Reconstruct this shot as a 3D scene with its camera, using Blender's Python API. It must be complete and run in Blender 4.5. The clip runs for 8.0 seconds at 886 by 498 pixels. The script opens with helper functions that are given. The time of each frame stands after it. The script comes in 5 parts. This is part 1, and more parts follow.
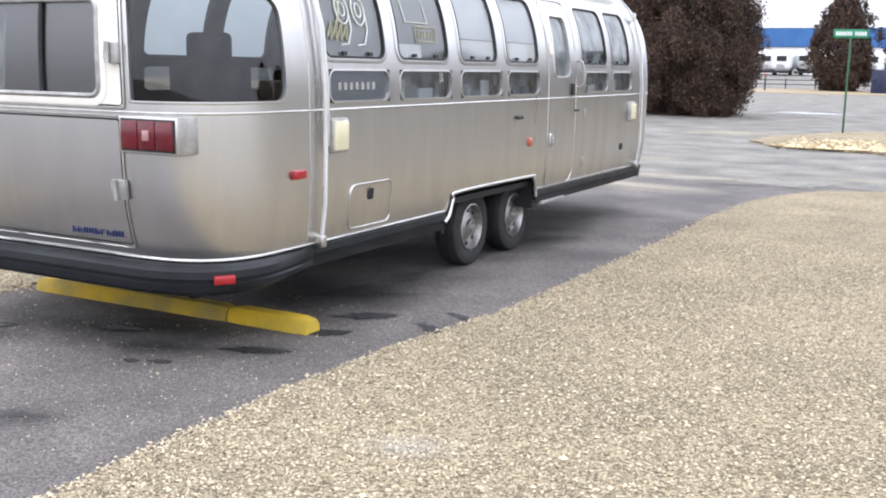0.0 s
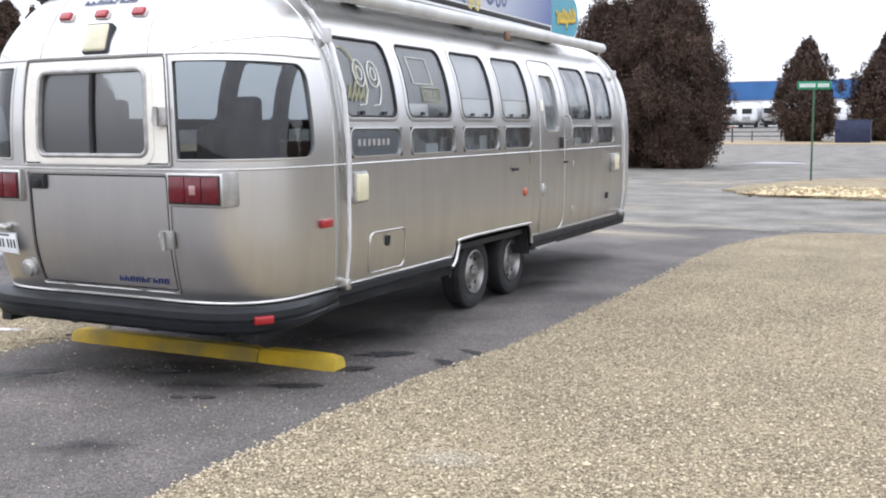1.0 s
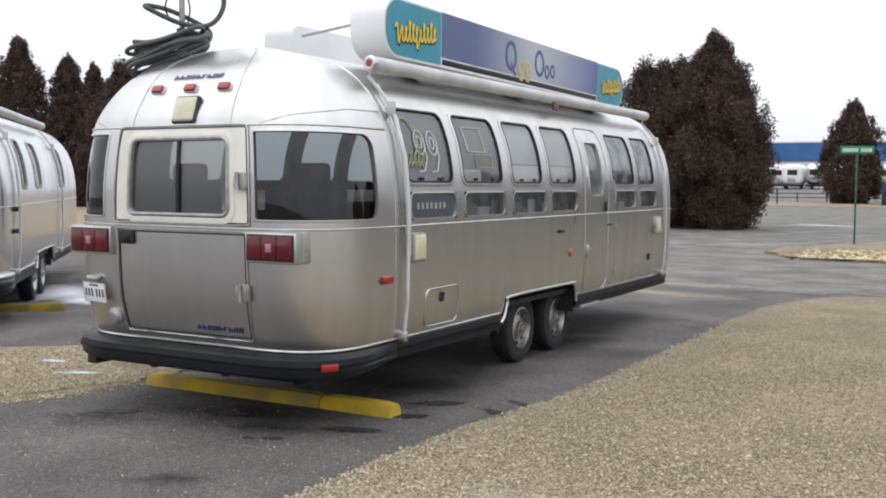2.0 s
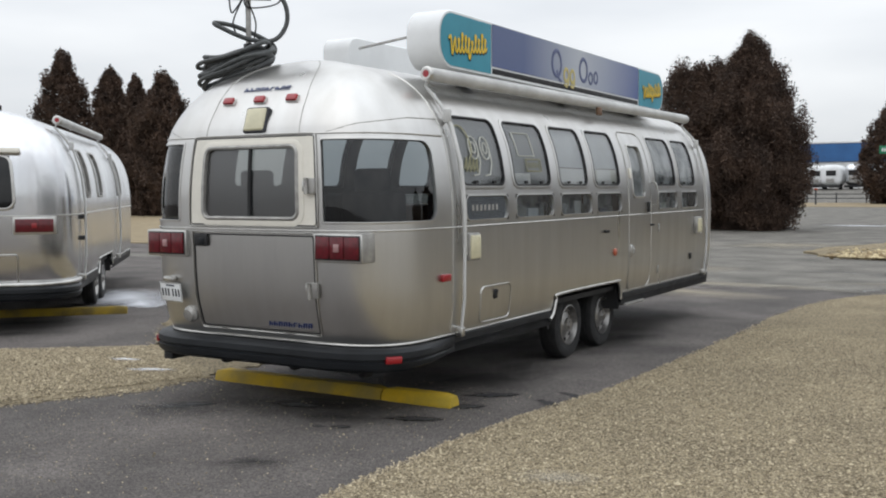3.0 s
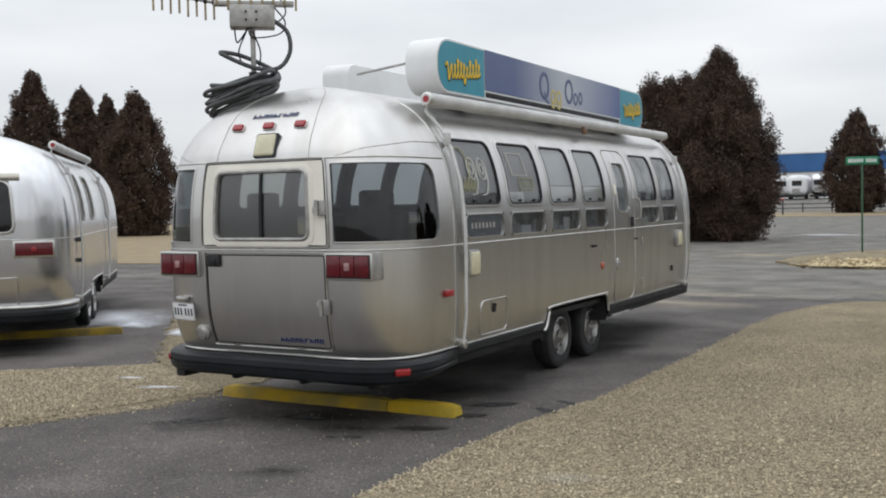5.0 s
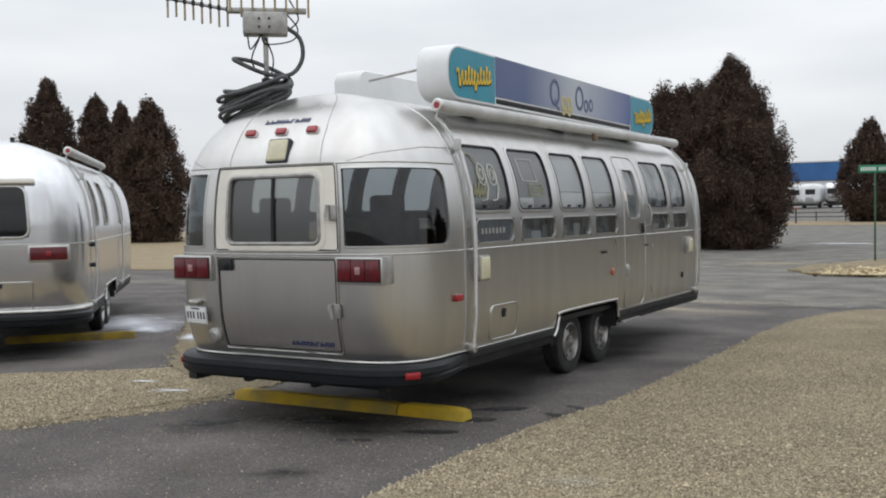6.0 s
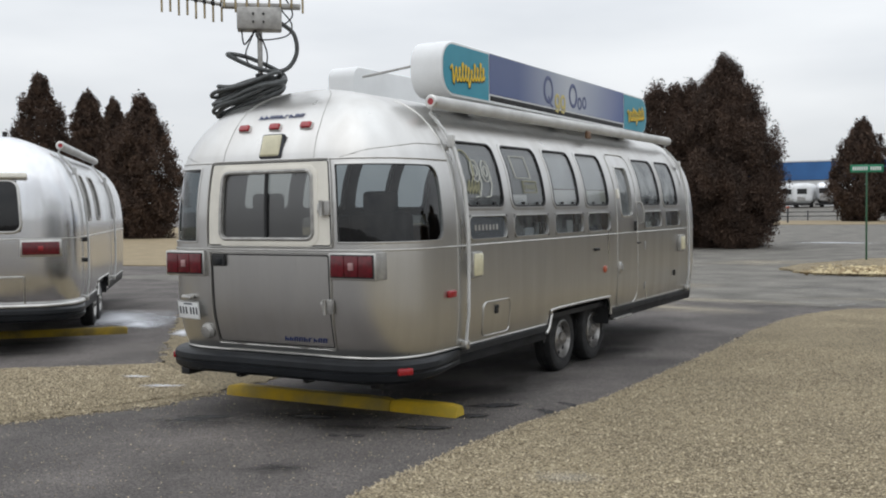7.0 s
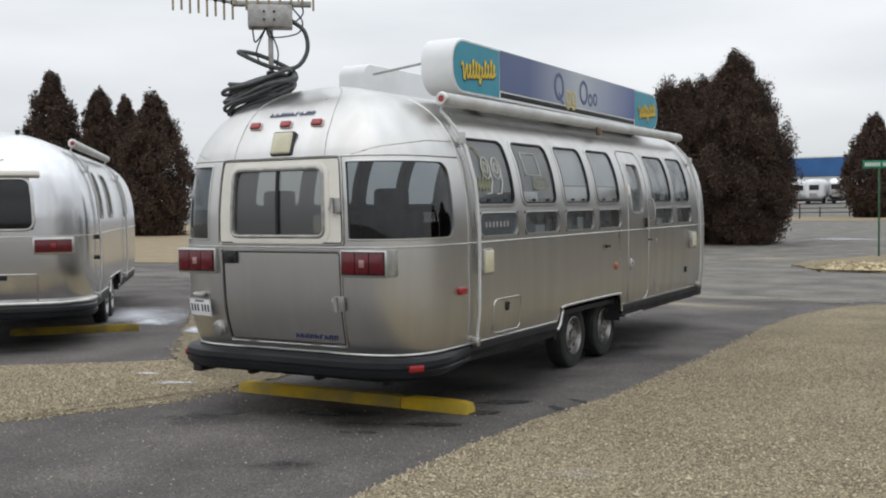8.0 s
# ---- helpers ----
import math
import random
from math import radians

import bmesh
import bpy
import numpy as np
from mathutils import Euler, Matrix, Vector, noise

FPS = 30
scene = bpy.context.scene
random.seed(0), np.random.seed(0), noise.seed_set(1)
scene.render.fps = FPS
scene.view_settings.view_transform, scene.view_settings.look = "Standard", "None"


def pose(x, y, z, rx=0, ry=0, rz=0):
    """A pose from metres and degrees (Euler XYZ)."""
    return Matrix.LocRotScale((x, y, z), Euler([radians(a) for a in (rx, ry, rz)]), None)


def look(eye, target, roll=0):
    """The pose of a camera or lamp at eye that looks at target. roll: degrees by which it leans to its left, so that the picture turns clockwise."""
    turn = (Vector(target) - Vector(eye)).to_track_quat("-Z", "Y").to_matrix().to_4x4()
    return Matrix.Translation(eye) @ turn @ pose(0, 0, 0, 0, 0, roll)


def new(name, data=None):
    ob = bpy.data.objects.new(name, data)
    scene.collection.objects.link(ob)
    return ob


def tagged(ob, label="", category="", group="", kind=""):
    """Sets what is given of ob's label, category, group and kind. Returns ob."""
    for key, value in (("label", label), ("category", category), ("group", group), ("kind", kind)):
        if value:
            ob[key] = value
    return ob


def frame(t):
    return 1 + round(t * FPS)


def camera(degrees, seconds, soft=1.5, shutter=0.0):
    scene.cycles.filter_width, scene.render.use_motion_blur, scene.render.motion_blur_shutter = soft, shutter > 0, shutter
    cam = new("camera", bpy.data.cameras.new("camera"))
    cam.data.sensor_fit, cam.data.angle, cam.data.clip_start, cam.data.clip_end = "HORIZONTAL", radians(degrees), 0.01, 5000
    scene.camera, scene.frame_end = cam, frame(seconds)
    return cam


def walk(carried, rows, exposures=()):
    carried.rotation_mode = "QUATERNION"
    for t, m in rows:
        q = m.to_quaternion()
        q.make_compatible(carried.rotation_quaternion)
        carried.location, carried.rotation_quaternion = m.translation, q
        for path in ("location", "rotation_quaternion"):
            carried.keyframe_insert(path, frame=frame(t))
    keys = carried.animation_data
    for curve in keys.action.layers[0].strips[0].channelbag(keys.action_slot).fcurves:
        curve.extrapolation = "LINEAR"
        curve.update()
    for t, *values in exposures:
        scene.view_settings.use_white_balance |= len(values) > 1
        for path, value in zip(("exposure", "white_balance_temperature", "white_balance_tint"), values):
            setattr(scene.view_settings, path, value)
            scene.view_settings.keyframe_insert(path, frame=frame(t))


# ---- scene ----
cam = camera(47.3, 8.0, 2.0)
PATH = [
    (0, (0.577, 0.021, 1.773), (-0.353, 1.756, 1.417), 1.0),
    (0.5, (0.558, -0.371, 1.724), (-0.333, 1.399, 1.452), -2.0),
    (1, (0.618, -0.659, 1.741), (-0.276, 1.113, 1.501), -0.4),
    (1.5, (0.703, -0.948, 1.743), (-0.253, 0.795, 1.523), -0.0),
    (1.7, (0.757, -1.042, 1.816), (-0.203, 0.704, 1.637), 0.4),
    (2.8, (0.859, -1.618, 1.799), (-0.158, 0.102, 1.716), -0.8),
    (3, (0.893, -1.68, 1.795), (-0.139, 0.029, 1.675), -0.3),
    (3.5, (1.001, -1.887, 1.832), (-0.051, -0.189, 1.725), -0.2),
    (4, (0.901, -2.039, 1.806), (-0.12, -0.321, 1.728), -1.8),
    (4.5, (0.882, -2.121, 1.814), (-0.114, -0.39, 1.713), -1.1),
    (4.7, (0.868, -2.136, 1.843), (-0.113, -0.396, 1.75), -1.2),
    (5.8, (0.899, -2.208, 1.808), (-0.093, -0.474, 1.72), -0.9),
    (6, (0.915, -2.208, 1.813), (-0.088, -0.479, 1.738), -1.0),
    (6.5, (0.927, -2.231, 1.823), (-0.061, -0.493, 1.757), -0.7),
    (7, (0.915, -2.22, 1.803), (-0.075, -0.484, 1.723), -0.7),
    (7.5, (0.937, -2.237, 1.809), (-0.056, -0.503, 1.729), -0.5),
    (8, (0.917, -2.226, 1.805), (-0.091, -0.501, 1.719), -0.8),
]
walk(cam, [(t, look(eye, target, roll)) for t, eye, target, roll in PATH],
     [(0, 0.86, 6150, 18), (0.5, 0.77, 6150, 18), (1.0, 0.57, 6200, 17), (1.5, 0.27, 6300, 16), (2.8, -0.27, 6500, 12), (3.5, -0.36, 6500, 12), (8, -0.39, 6500, 12)])

# ---- sky and sun: an even winter overcast ----
world = bpy.data.worlds.new("overcast_sky")
scene.world = world
world.use_nodes = True
wn, wl = world.node_tree.nodes, world.node_tree.links
wn.clear()
w_out, w_bg = wn.new("ShaderNodeOutputWorld"), wn.new("ShaderNodeBackground")
w_sky = wn.new("ShaderNodeTexSky")
w_sky.sky_type, w_sky.sun_disc = "NISHITA", False
w_sky.sun_elevation, w_sky.sun_rotation = radians(38), radians(200)
w_tex, w_map, w_noise = wn.new("ShaderNodeTexCoord"), wn.new("ShaderNodeMapping"), wn.new("ShaderNodeTexNoise")
w_map.inputs["Scale"].default_value = (1.2, 1.2, 5.0)
w_noise.inputs["Scale"].default_value, w_noise.inputs["Detail"].default_value = 1.6, 5.0
w_ramp, w_mix = wn.new("ShaderNodeValToRGB"), wn.new("ShaderNodeMix")
w_ramp.color_ramp.elements[0].position, w_ramp.color_ramp.elements[1].position = 0.3, 0.7
w_ramp.color_ramp.elements[0].color = (8.2, 8.75, 9.2, 1)
w_ramp.color_ramp.elements[1].color = (11.4, 11.85, 12.0, 1)
w_mix.data_type = "RGBA"
w_mix.inputs["Factor"].default_value = 0.93
wl.new(w_tex.outputs["Generated"], w_map.inputs["Vector"])
wl.new(w_map.outputs["Vector"], w_noise.inputs["Vector"])
wl.new(w_noise.outputs["Fac"], w_ramp.inputs["Fac"])
wl.new(w_sky.outputs["Color"], w_mix.inputs[6])
wl.new(w_ramp.outputs["Color"], w_mix.inputs[7])
# an overcast sky is brighter overhead than at the horizon
w_sep, w_grad, w_mul = wn.new("ShaderNodeSeparateXYZ"), wn.new("ShaderNodeMapRange"), wn.new("ShaderNodeVectorMath")
w_grad.inputs["To Min"].default_value, w_grad.inputs["To Max"].default_value = 0.9, 2.25
w_mul.operation = "SCALE"
wl.new(w_tex.outputs["Generated"], w_sep.inputs["Vector"])
wl.new(w_sep.outputs["Z"], w_grad.inputs["Value"])
wl.new(w_mix.outputs[2], w_mul.inputs[0])
wl.new(w_grad.outputs["Result"], w_mul.inputs["Scale"])
wl.new(w_mul.outputs["Vector"], w_bg.inputs["Color"])
w_bg.inputs["Strength"].default_value = 0.1
wl.new(w_bg.outputs["Background"], w_out.inputs["Surface"])
sun = new("sun", bpy.data.lights.new("sun", "SUN"))
sun.data.energy, sun.data.angle, sun.data.color = 0.3, radians(60), (1.0, 0.97, 0.92)
sun.matrix_world = look((0, 0, 30), (8, 22, 0))

# ---- materials ----
def mat(name, color, rough=0.6, metal=0.0, var=0.12, scale=6.0, bump=0.0, bscale=60.0, color2=None, coat=0.0, stretch=(1, 1, 1), spec=0.5):
    """A surface with variation at two scales and fine relief."""
    m = bpy.data.materials.new(name)
    m.use_nodes = True
    n, l = m.node_tree.nodes, m.node_tree.links
    b = n["Principled BSDF"]
    b.inputs["Metallic"].default_value, b.inputs["Coat Weight"].default_value = metal, coat
    b.inputs["Specular IOR Level"].default_value = spec
    tc, mp = n.new("ShaderNodeTexCoord"), n.new("ShaderNodeMapping")
    mp.inputs["Scale"].default_value = stretch
    l.new(tc.outputs["Object"], mp.inputs["Vector"])
    big, fine = n.new("ShaderNodeTexNoise"), n.new("ShaderNodeTexNoise")
    for t, sc, d in ((big, scale, 6.0), (fine, bscale, 4.0)):
        t.inputs["Scale"].default_value, t.inputs["Detail"].default_value = sc, d
        l.new(mp.outputs["Vector"], t.inputs["Vector"])
    c2 = color2 or tuple(c * (1 - 2.2 * var) for c in color)
    ramp = n.new("ShaderNodeMix")
    ramp.data_type = "RGBA"
    ramp.inputs[6].default_value, ramp.inputs[7].default_value = (*color, 1), (*c2, 1)
    mr = n.new("ShaderNodeMapRange")
    mr.inputs["From Min"].default_value, mr.inputs["From Max"].default_value = 0.35, 0.68
    l.new(big.outputs["Fac"], mr.inputs["Value"])
    l.new(mr.outputs["Result"], ramp.inputs["Factor"])
    hv = n.new("ShaderNodeHueSaturation")
    mv = n.new("ShaderNodeMapRange")
    mv.inputs["To Min"].default_value, mv.inputs["To Max"].default_value = 1 - var, 1 + var
    l.new(fine.outputs["Fac"], mv.inputs["Value"])
    l.new(mv.outputs["Result"], hv.inputs["Value"])
    l.new(ramp.outputs[2], hv.inputs["Color"])
    l.new(hv.outputs["Color"], b.inputs["Base Color"])
    rr = n.new("ShaderNodeMapRange")
    rr.inputs["To Min"].default_value, rr.inputs["To Max"].default_value = max(0.02, rough - 0.1), min(1, rough + 0.1)
    l.new(big.outputs["Fac"], rr.inputs["Value"])
    l.new(rr.outputs["Result"], b.inputs["Roughness"])
    if bump:
        bp = n.new("ShaderNodeBump")
        bp.inputs["Strength"].default_value, bp.inputs["Distance"].default_value = bump, 0.01
        l.new(fine.outputs["Fac"], bp.inputs["Height"])
        l.new(bp.outputs["Normal"], b.inputs["Normal"])
    return m


def glass(name, tint, rough=0.02, base=0.08, gain=0.9):
    """A thin tinted pane: what lies behind shows through the tint, the gloss grows towards grazing."""
    m = bpy.data.materials.new(name)
    m.use_nodes = True
    n, l = m.node_tree.nodes, m.node_tree.links
    n.remove(n["Principled BSDF"])
    tr, gl, lw, mx = n.new("ShaderNodeBsdfTransparent"), n.new("ShaderNodeBsdfGlossy"), n.new("ShaderNodeLayerWeight"), n.new("ShaderNodeMixShader")
    tr.inputs["Color"].default_value = (*tint, 1)
    gl.inputs["Roughness"].default_value, lw.inputs["Blend"].default_value = rough, 0.5
    pw, ma = n.new("ShaderNodeMath"), n.new("ShaderNodeMath")
    pw.operation, ma.operation = "POWER", "MULTIPLY_ADD"
    pw.inputs[1].default_value, ma.inputs[1].default_value, ma.inputs[2].default_value = 4.0, gain, base
    l.new(lw.outputs["Facing"], pw.inputs[0])
    l.new(pw.outputs[0], ma.inputs[0])
    l.new(ma.outputs[0], mx.inputs["Fac"])
    l.new(tr.outputs["BSDF"], mx.inputs[1])
    l.new(gl.outputs["BSDF"], mx.inputs[2])
    l.new(mx.outputs["Shader"], n["Material Output"].inputs["Surface"])
    return m


def stones(name, lo, hi, scale, bump, dark=0.75, light=1.2):
    """Loose gravel or coarse aggregate: every cell its own tone."""
    m = bpy.data.materials.new(name)
    m.use_nodes = True
    n, l = m.node_tree.nodes, m.node_tree.links
    b = n["Principled BSDF"]
    b.inputs["Roughness"].default_value = 0.9
    tc = n.new("ShaderNodeTexCoord")
    v, v2, big = n.new("ShaderNodeTexVoronoi"), n.new("ShaderNodeTexVoronoi"), n.new("ShaderNodeTexNoise")
    v.inputs["Scale"].default_value, v2.inputs["Scale"].default_value = scale, scale * 2.7
    big.inputs["Scale"].default_value, big.inputs["Detail"].default_value = 0.9, 7.0
    for t in (v, v2, big):
        l.new(tc.outputs["Object"], t.inputs["Vector"])
    sep, mx, hv, mv = n.new("ShaderNodeSeparateColor"), n.new("ShaderNodeMix"), n.new("ShaderNodeHueSaturation"), n.new("ShaderNodeMapRange")
    l.new(v.outputs["Color"], sep.inputs["Color"])
    mx.data_type = "RGBA"
    mx.inputs[6].default_value, mx.inputs[7].default_value = (*lo, 1), (*hi, 1)
    l.new(sep.outputs["Red"], mx.inputs["Factor"])
    mv.inputs["From Min"].default_value, mv.inputs["From Max"].default_value = 0.3, 0.7
    mv.inputs["To Min"].default_value, mv.inputs["To Max"].default_value = dark, light
    l.new(big.outputs["Fac"], mv.inputs["Value"])
    l.new(mv.outputs["Result"], hv.inputs["Value"])
    l.new(mx.outputs[2], hv.inputs["Color"])
    l.new(hv.outputs["Color"], b.inputs["Base Color"])
    ad = n.new("ShaderNodeMath")
    ad.operation = "ADD"
    l.new(v.outputs["Distance"], ad.inputs[0])
    l.new(v2.outputs["Distance"], ad.inputs[1])
    bp = n.new("ShaderNodeBump")
    bp.invert = True
    bp.inputs["Strength"].default_value, bp.inputs["Distance"].default_value = bump, 0.012
    l.new(ad.outputs[0], bp.inputs["Height"])
    l.new(bp.outputs["Normal"], b.inputs["Normal"])
    return m


def speckle(name, lo, hi):
    """Loose pieces, each with its own tone."""
    m = bpy.data.materials.new(name)
    m.use_nodes = True
    n, l = m.node_tree.nodes, m.node_tree.links
    b = n["Principled BSDF"]
    b.inputs["Roughness"].default_value = 0.85
    g, mx = n.new("ShaderNodeNewGeometry"), n.new("ShaderNodeMix")
    mx.data_type = "RGBA"
    mx.inputs[6].default_value, mx.inputs[7].default_value = (*lo, 1), (*hi, 1)
    l.new(g.outputs["Random Per Island"], mx.inputs["Factor"])
    l.new(mx.outputs[2], b.inputs["Base Color"])
    return m


M_ALU = mat("brushed_aluminium", (0.59, 0.585, 0.57), 0.31, 1.0, 0.03, 5.0, 0.0, 90.0, stretch=(1, 1, 0.1), color2=(0.53, 0.52, 0.5))
M_ALU2 = mat("cleaner_aluminium", (0.72, 0.73, 0.745), 0.22, 1.0, 0.03, 4.0, 0.0, 90.0, stretch=(1, 1, 0.2), color2=(0.62, 0.62, 0.63))
M_TRIM = mat("dulled_bright_trim", (0.6, 0.59, 0.565), 0.36, 1.0, 0.08, 8.0)
M_CREAM = mat("cream_door_frame", (0.74, 0.71, 0.63), 0.38, 0.0, 0.05, 5.0)
M_SKIRT = mat("dark_bumper_rubber", (0.011, 0.013, 0.016), 0.45, 0.0, 0.2, 5.0, 0.15, 120.0, spec=0.28)
M_BLACK = mat("black_rubber", (0.012, 0.012, 0.013), 0.65, 0.0, 0.15, 10.0)
M_TYRE = mat("tyre_rubber", (0.018, 0.018, 0.018), 0.8, 0.0, 0.2, 12.0, 0.3, 80.0)
M_RIM = mat("grey_steel_rim", (0.38, 0.37, 0.355), 0.36, 0.9, 0.15, 12.0)
M_RED = mat("red_lens", (0.125, 0.006, 0.012), 0.22, 0.0, 0.2, 30.0, coat=0.2)
M_BRED = mat("bright_red_lens", (0.32, 0.004, 0.01), 0.3, 0.0, 0.1, 30.0, coat=0.5)
M_CLEAR = mat("clear_reverse_lens", (0.36, 0.2, 0.2), 0.2, 0.0, 0.1, 30.0, coat=0.5)
M_ORANGE = mat("amber_lens", (0.42, 0.1, 0.05), 0.3, 0.0, 0.1, 30.0)
M_IVORY = mat("yellowed_lamp_lens", (0.62, 0.58, 0.4), 0.3, 0.0, 0.08, 9.0, coat=0.3)
M_YELLOW = mat("yellow_painted_concrete", (0.6, 0.38, 0.004), 0.75, 0.0, 0.12, 5.0, 0.3, 50.0, color2=(0.42, 0.3, 0.03))
# dirt, plus the shade under the trailer put into the yellow
M_YELLOW2 = mat("dirty_shaded_yellow_concrete", (0.5, 0.32, 0.006), 0.85, 0.0, 0.15, 4.0, 0.3, 50.0, color2=(0.27, 0.2, 0.05))
# dimmed further in colour for the shade beneath the second trailer
M_YELLOW3 = mat("grimy_shaded_yellow_concrete", (0.36, 0.24, 0.01), 0.85, 0.0, 0.15, 4.0, 0.3, 50.0, color2=(0.16, 0.115, 0.03))
M_WHITE = mat("white_plastic", (0.74, 0.75, 0.75), 0.4, 0.0, 0.04, 3.0)
M_ROLL = mat("greyed_white_awning_vinyl", (0.56, 0.56, 0.55), 0.5, 0.0, 0.1, 3.0, color2=(0.42, 0.42, 0.41))
M_TEAL = mat("teal_sign_film", (0.01, 0.24, 0.33), 0.35, 0.0, 0.05, 3.0)
M_GOLD = mat("yellow_sign_film", (0.75, 0.5, 0.01), 0.4, 0.0, 0.05, 8.0)
M_NAVY = mat("dark_blue_film", (0.015, 0.035, 0.14), 0.4, 0.0, 0.05, 8.0)
M_QBLUE = mat("faded_blue_mark", (0.07, 0.09, 0.2), 0.4, 0.0, 0.05, 8.0)
M_QGOLD = mat("faded_yellow_mark", (0.5, 0.42, 0.15), 0.4, 0.0, 0.05, 8.0)
M_PALE = mat("pale_film", (0.6, 0.61, 0.55), 0.5, 0.0, 0.05, 8.0)
M_PAINT = mat("faded_yellow_window_paint", (0.36, 0.35, 0.22), 0.6, 0.0, 0.1, 12.0)
M_DIMBLUE = mat("dim_blue_grey_film", (0.09, 0.105, 0.13), 0.5, 0.0, 0.1, 12.0)
M_HOSE = mat("grey_cable_rubber", (0.07, 0.075, 0.075), 0.55, 0.0, 0.15, 20.0)
M_STEEL = mat("dull_galvanised_steel", (0.42, 0.41, 0.39), 0.5, 0.6, 0.15, 12.0)
M_BRASS = mat("tarnished_brass_rods", (0.36, 0.29, 0.17), 0.45, 0.8, 0.15, 12.0)
M_GREEN = mat("green_sign_enamel", (0.01, 0.2, 0.1), 0.45, 0.0, 0.08, 4.0)
M_DGREEN = mat("green_painted_post", (0.03, 0.1, 0.05), 0.55, 0.0, 0.12, 6.0)
M_LINING = mat("grey_inner_lining", (0.075, 0.073, 0.07), 0.7, 0.0, 0.08, 3.0)
M_SEAT = mat("dark_grey_upholstery", (0.05, 0.052, 0.06), 0.85, 0.0, 0.2, 8.0, 0.2, 90.0)
M_SHADE1 = mat("grey_shade_cloth", (0.25, 0.26, 0.265), 0.9, 0.0, 0.06, 4.0)
M_SHADE2 = mat("blue_grey_shade_cloth", (0.62, 0.64, 0.66), 0.9, 0.0, 0.05, 4.0)
M_CLUTTER = mat("mixed_pale_clutter", (0.5, 0.52, 0.53), 0.8, 0.0, 0.15, 5.0, color2=(0.06, 0.075, 0.085))
M_GLASS3 = glass("hazy_grey_glass", (0.32, 0.335, 0.32), 0.3, 0.16)
M_WOOD = mat("brown_cabinet_wood", (0.16, 0.09, 0.05), 0.5, 0.0, 0.15, 3.0, 0.1, 40.0, stretch=(6, 6, 0.6))
M_GLASS = glass("grey_tinted_glass", (0.31, 0.345, 0.36), 0.03, 0.06)
M_GLASS4 = glass("hazy_lower_glass", (0.72, 0.76, 0.77), 0.25, 0.22, 0.6)
M_GLASS2 = glass("clear_side_glass", (0.88, 0.9, 0.9), 0.06, 0.1, 0.55)
M_ASPH = stones("weathered_asphalt", (0.05, 0.044, 0.041), (0.165, 0.147, 0.136), 95.0, 0.5, 0.55, 1.45)
M_ROAD = stones("sandy_worn_asphalt", (0.085, 0.08, 0.07), (0.19, 0.178, 0.155), 60.0, 0.3, 0.6, 1.4)
M_GRAVEL = stones("tan_gravel", (0.1, 0.076, 0.043), (0.51, 0.42, 0.265), 70.0, 1.0, 0.8, 1.2)
M_GRASS = mat("dry_winter_grass", (0.28, 0.22, 0.13), 0.95, 0.0, 0.25, 1.5, 0.6, 40.0, color2=(0.2, 0.155, 0.09))
M_PEB = speckle("pebbles", (0.12, 0.093, 0.056), (0.61, 0.52, 0.36))
M_LEAF = speckle("brown_cedar_foliage", (0.044, 0.026, 0.018), (0.072, 0.043, 0.028))
ln, ll = M_LEAF.node_tree.nodes, M_LEAF.node_tree.links
l_tc, l_no, l_hv, l_mr = ln.new("ShaderNodeTexCoord"), ln.new("ShaderNodeTexNoise"), ln.new("ShaderNodeHueSaturation"), ln.new("ShaderNodeMapRange")
l_no.inputs["Scale"].default_value, l_no.inputs["Detail"].default_value = 1.3, 4.0
l_mr.inputs["From Min"].default_value, l_mr.inputs["From Max"].default_value = 0.32, 0.68
l_mr.inputs["To Min"].default_value, l_mr.inputs["To Max"].default_value = 0.55, 1.5
ll.new(l_tc.outputs["Object"], l_no.inputs["Vector"])
ll.new(l_no.outputs["Fac"], l_mr.inputs["Value"])
ll.new(l_mr.outputs["Result"], l_hv.inputs["Value"])
ll.new(ln["Principled BSDF"].inputs["Base Color"].links[0].from_socket, l_hv.inputs["Color"])
ll.new(l_hv.outputs["Color"], ln["Principled BSDF"].inputs["Base Color"])
M_BARK = mat("cedar_bark", (0.09, 0.06, 0.045), 0.9, 0.0, 0.2, 6.0, 0.6, 30.0)
M_WET = mat("wet_dark_asphalt", (0.022, 0.022, 0.026), 0.3, 0.0, 0.2, 4.0, 0.15, 90.0)
M_BBLUE = mat("blue_metal_roofing", (0.028, 0.125, 0.33), 0.5, 0.0, 0.1, 0.3)
M_FAR = mat("white_far_paint", (0.75, 0.76, 0.76), 0.5, 0.0, 0.06, 1.0)
M_DUMP = mat("dark_blue_dumpster_paint", (0.012, 0.02, 0.06), 0.6, 0.0, 0.15, 2.0)


# ---- helpers for shapes ----
def part(name, bm, material, parent, label="", smooth=0):
    """Links a bmesh as one mesh object under a thing or a part."""
    me = bpy.data.meshes.new(name)
    bm.to_mesh(me)
    bm.free()
    me.materials.append(material)
    if smooth:
        me.shade_smooth()
        if smooth < 180:
            me.set_sharp_from_angle(angle=radians(smooth))
    ob = new(name, me)
    ob.parent = parent
    if label:
        ob["label"] = label
    return ob


def thing(name, m, label, category, group="", kind=""):
    ob = new(name)
    ob.matrix_world = m
    ob.empty_display_size = 0.2
    return tagged(ob, label, category, group, kind)


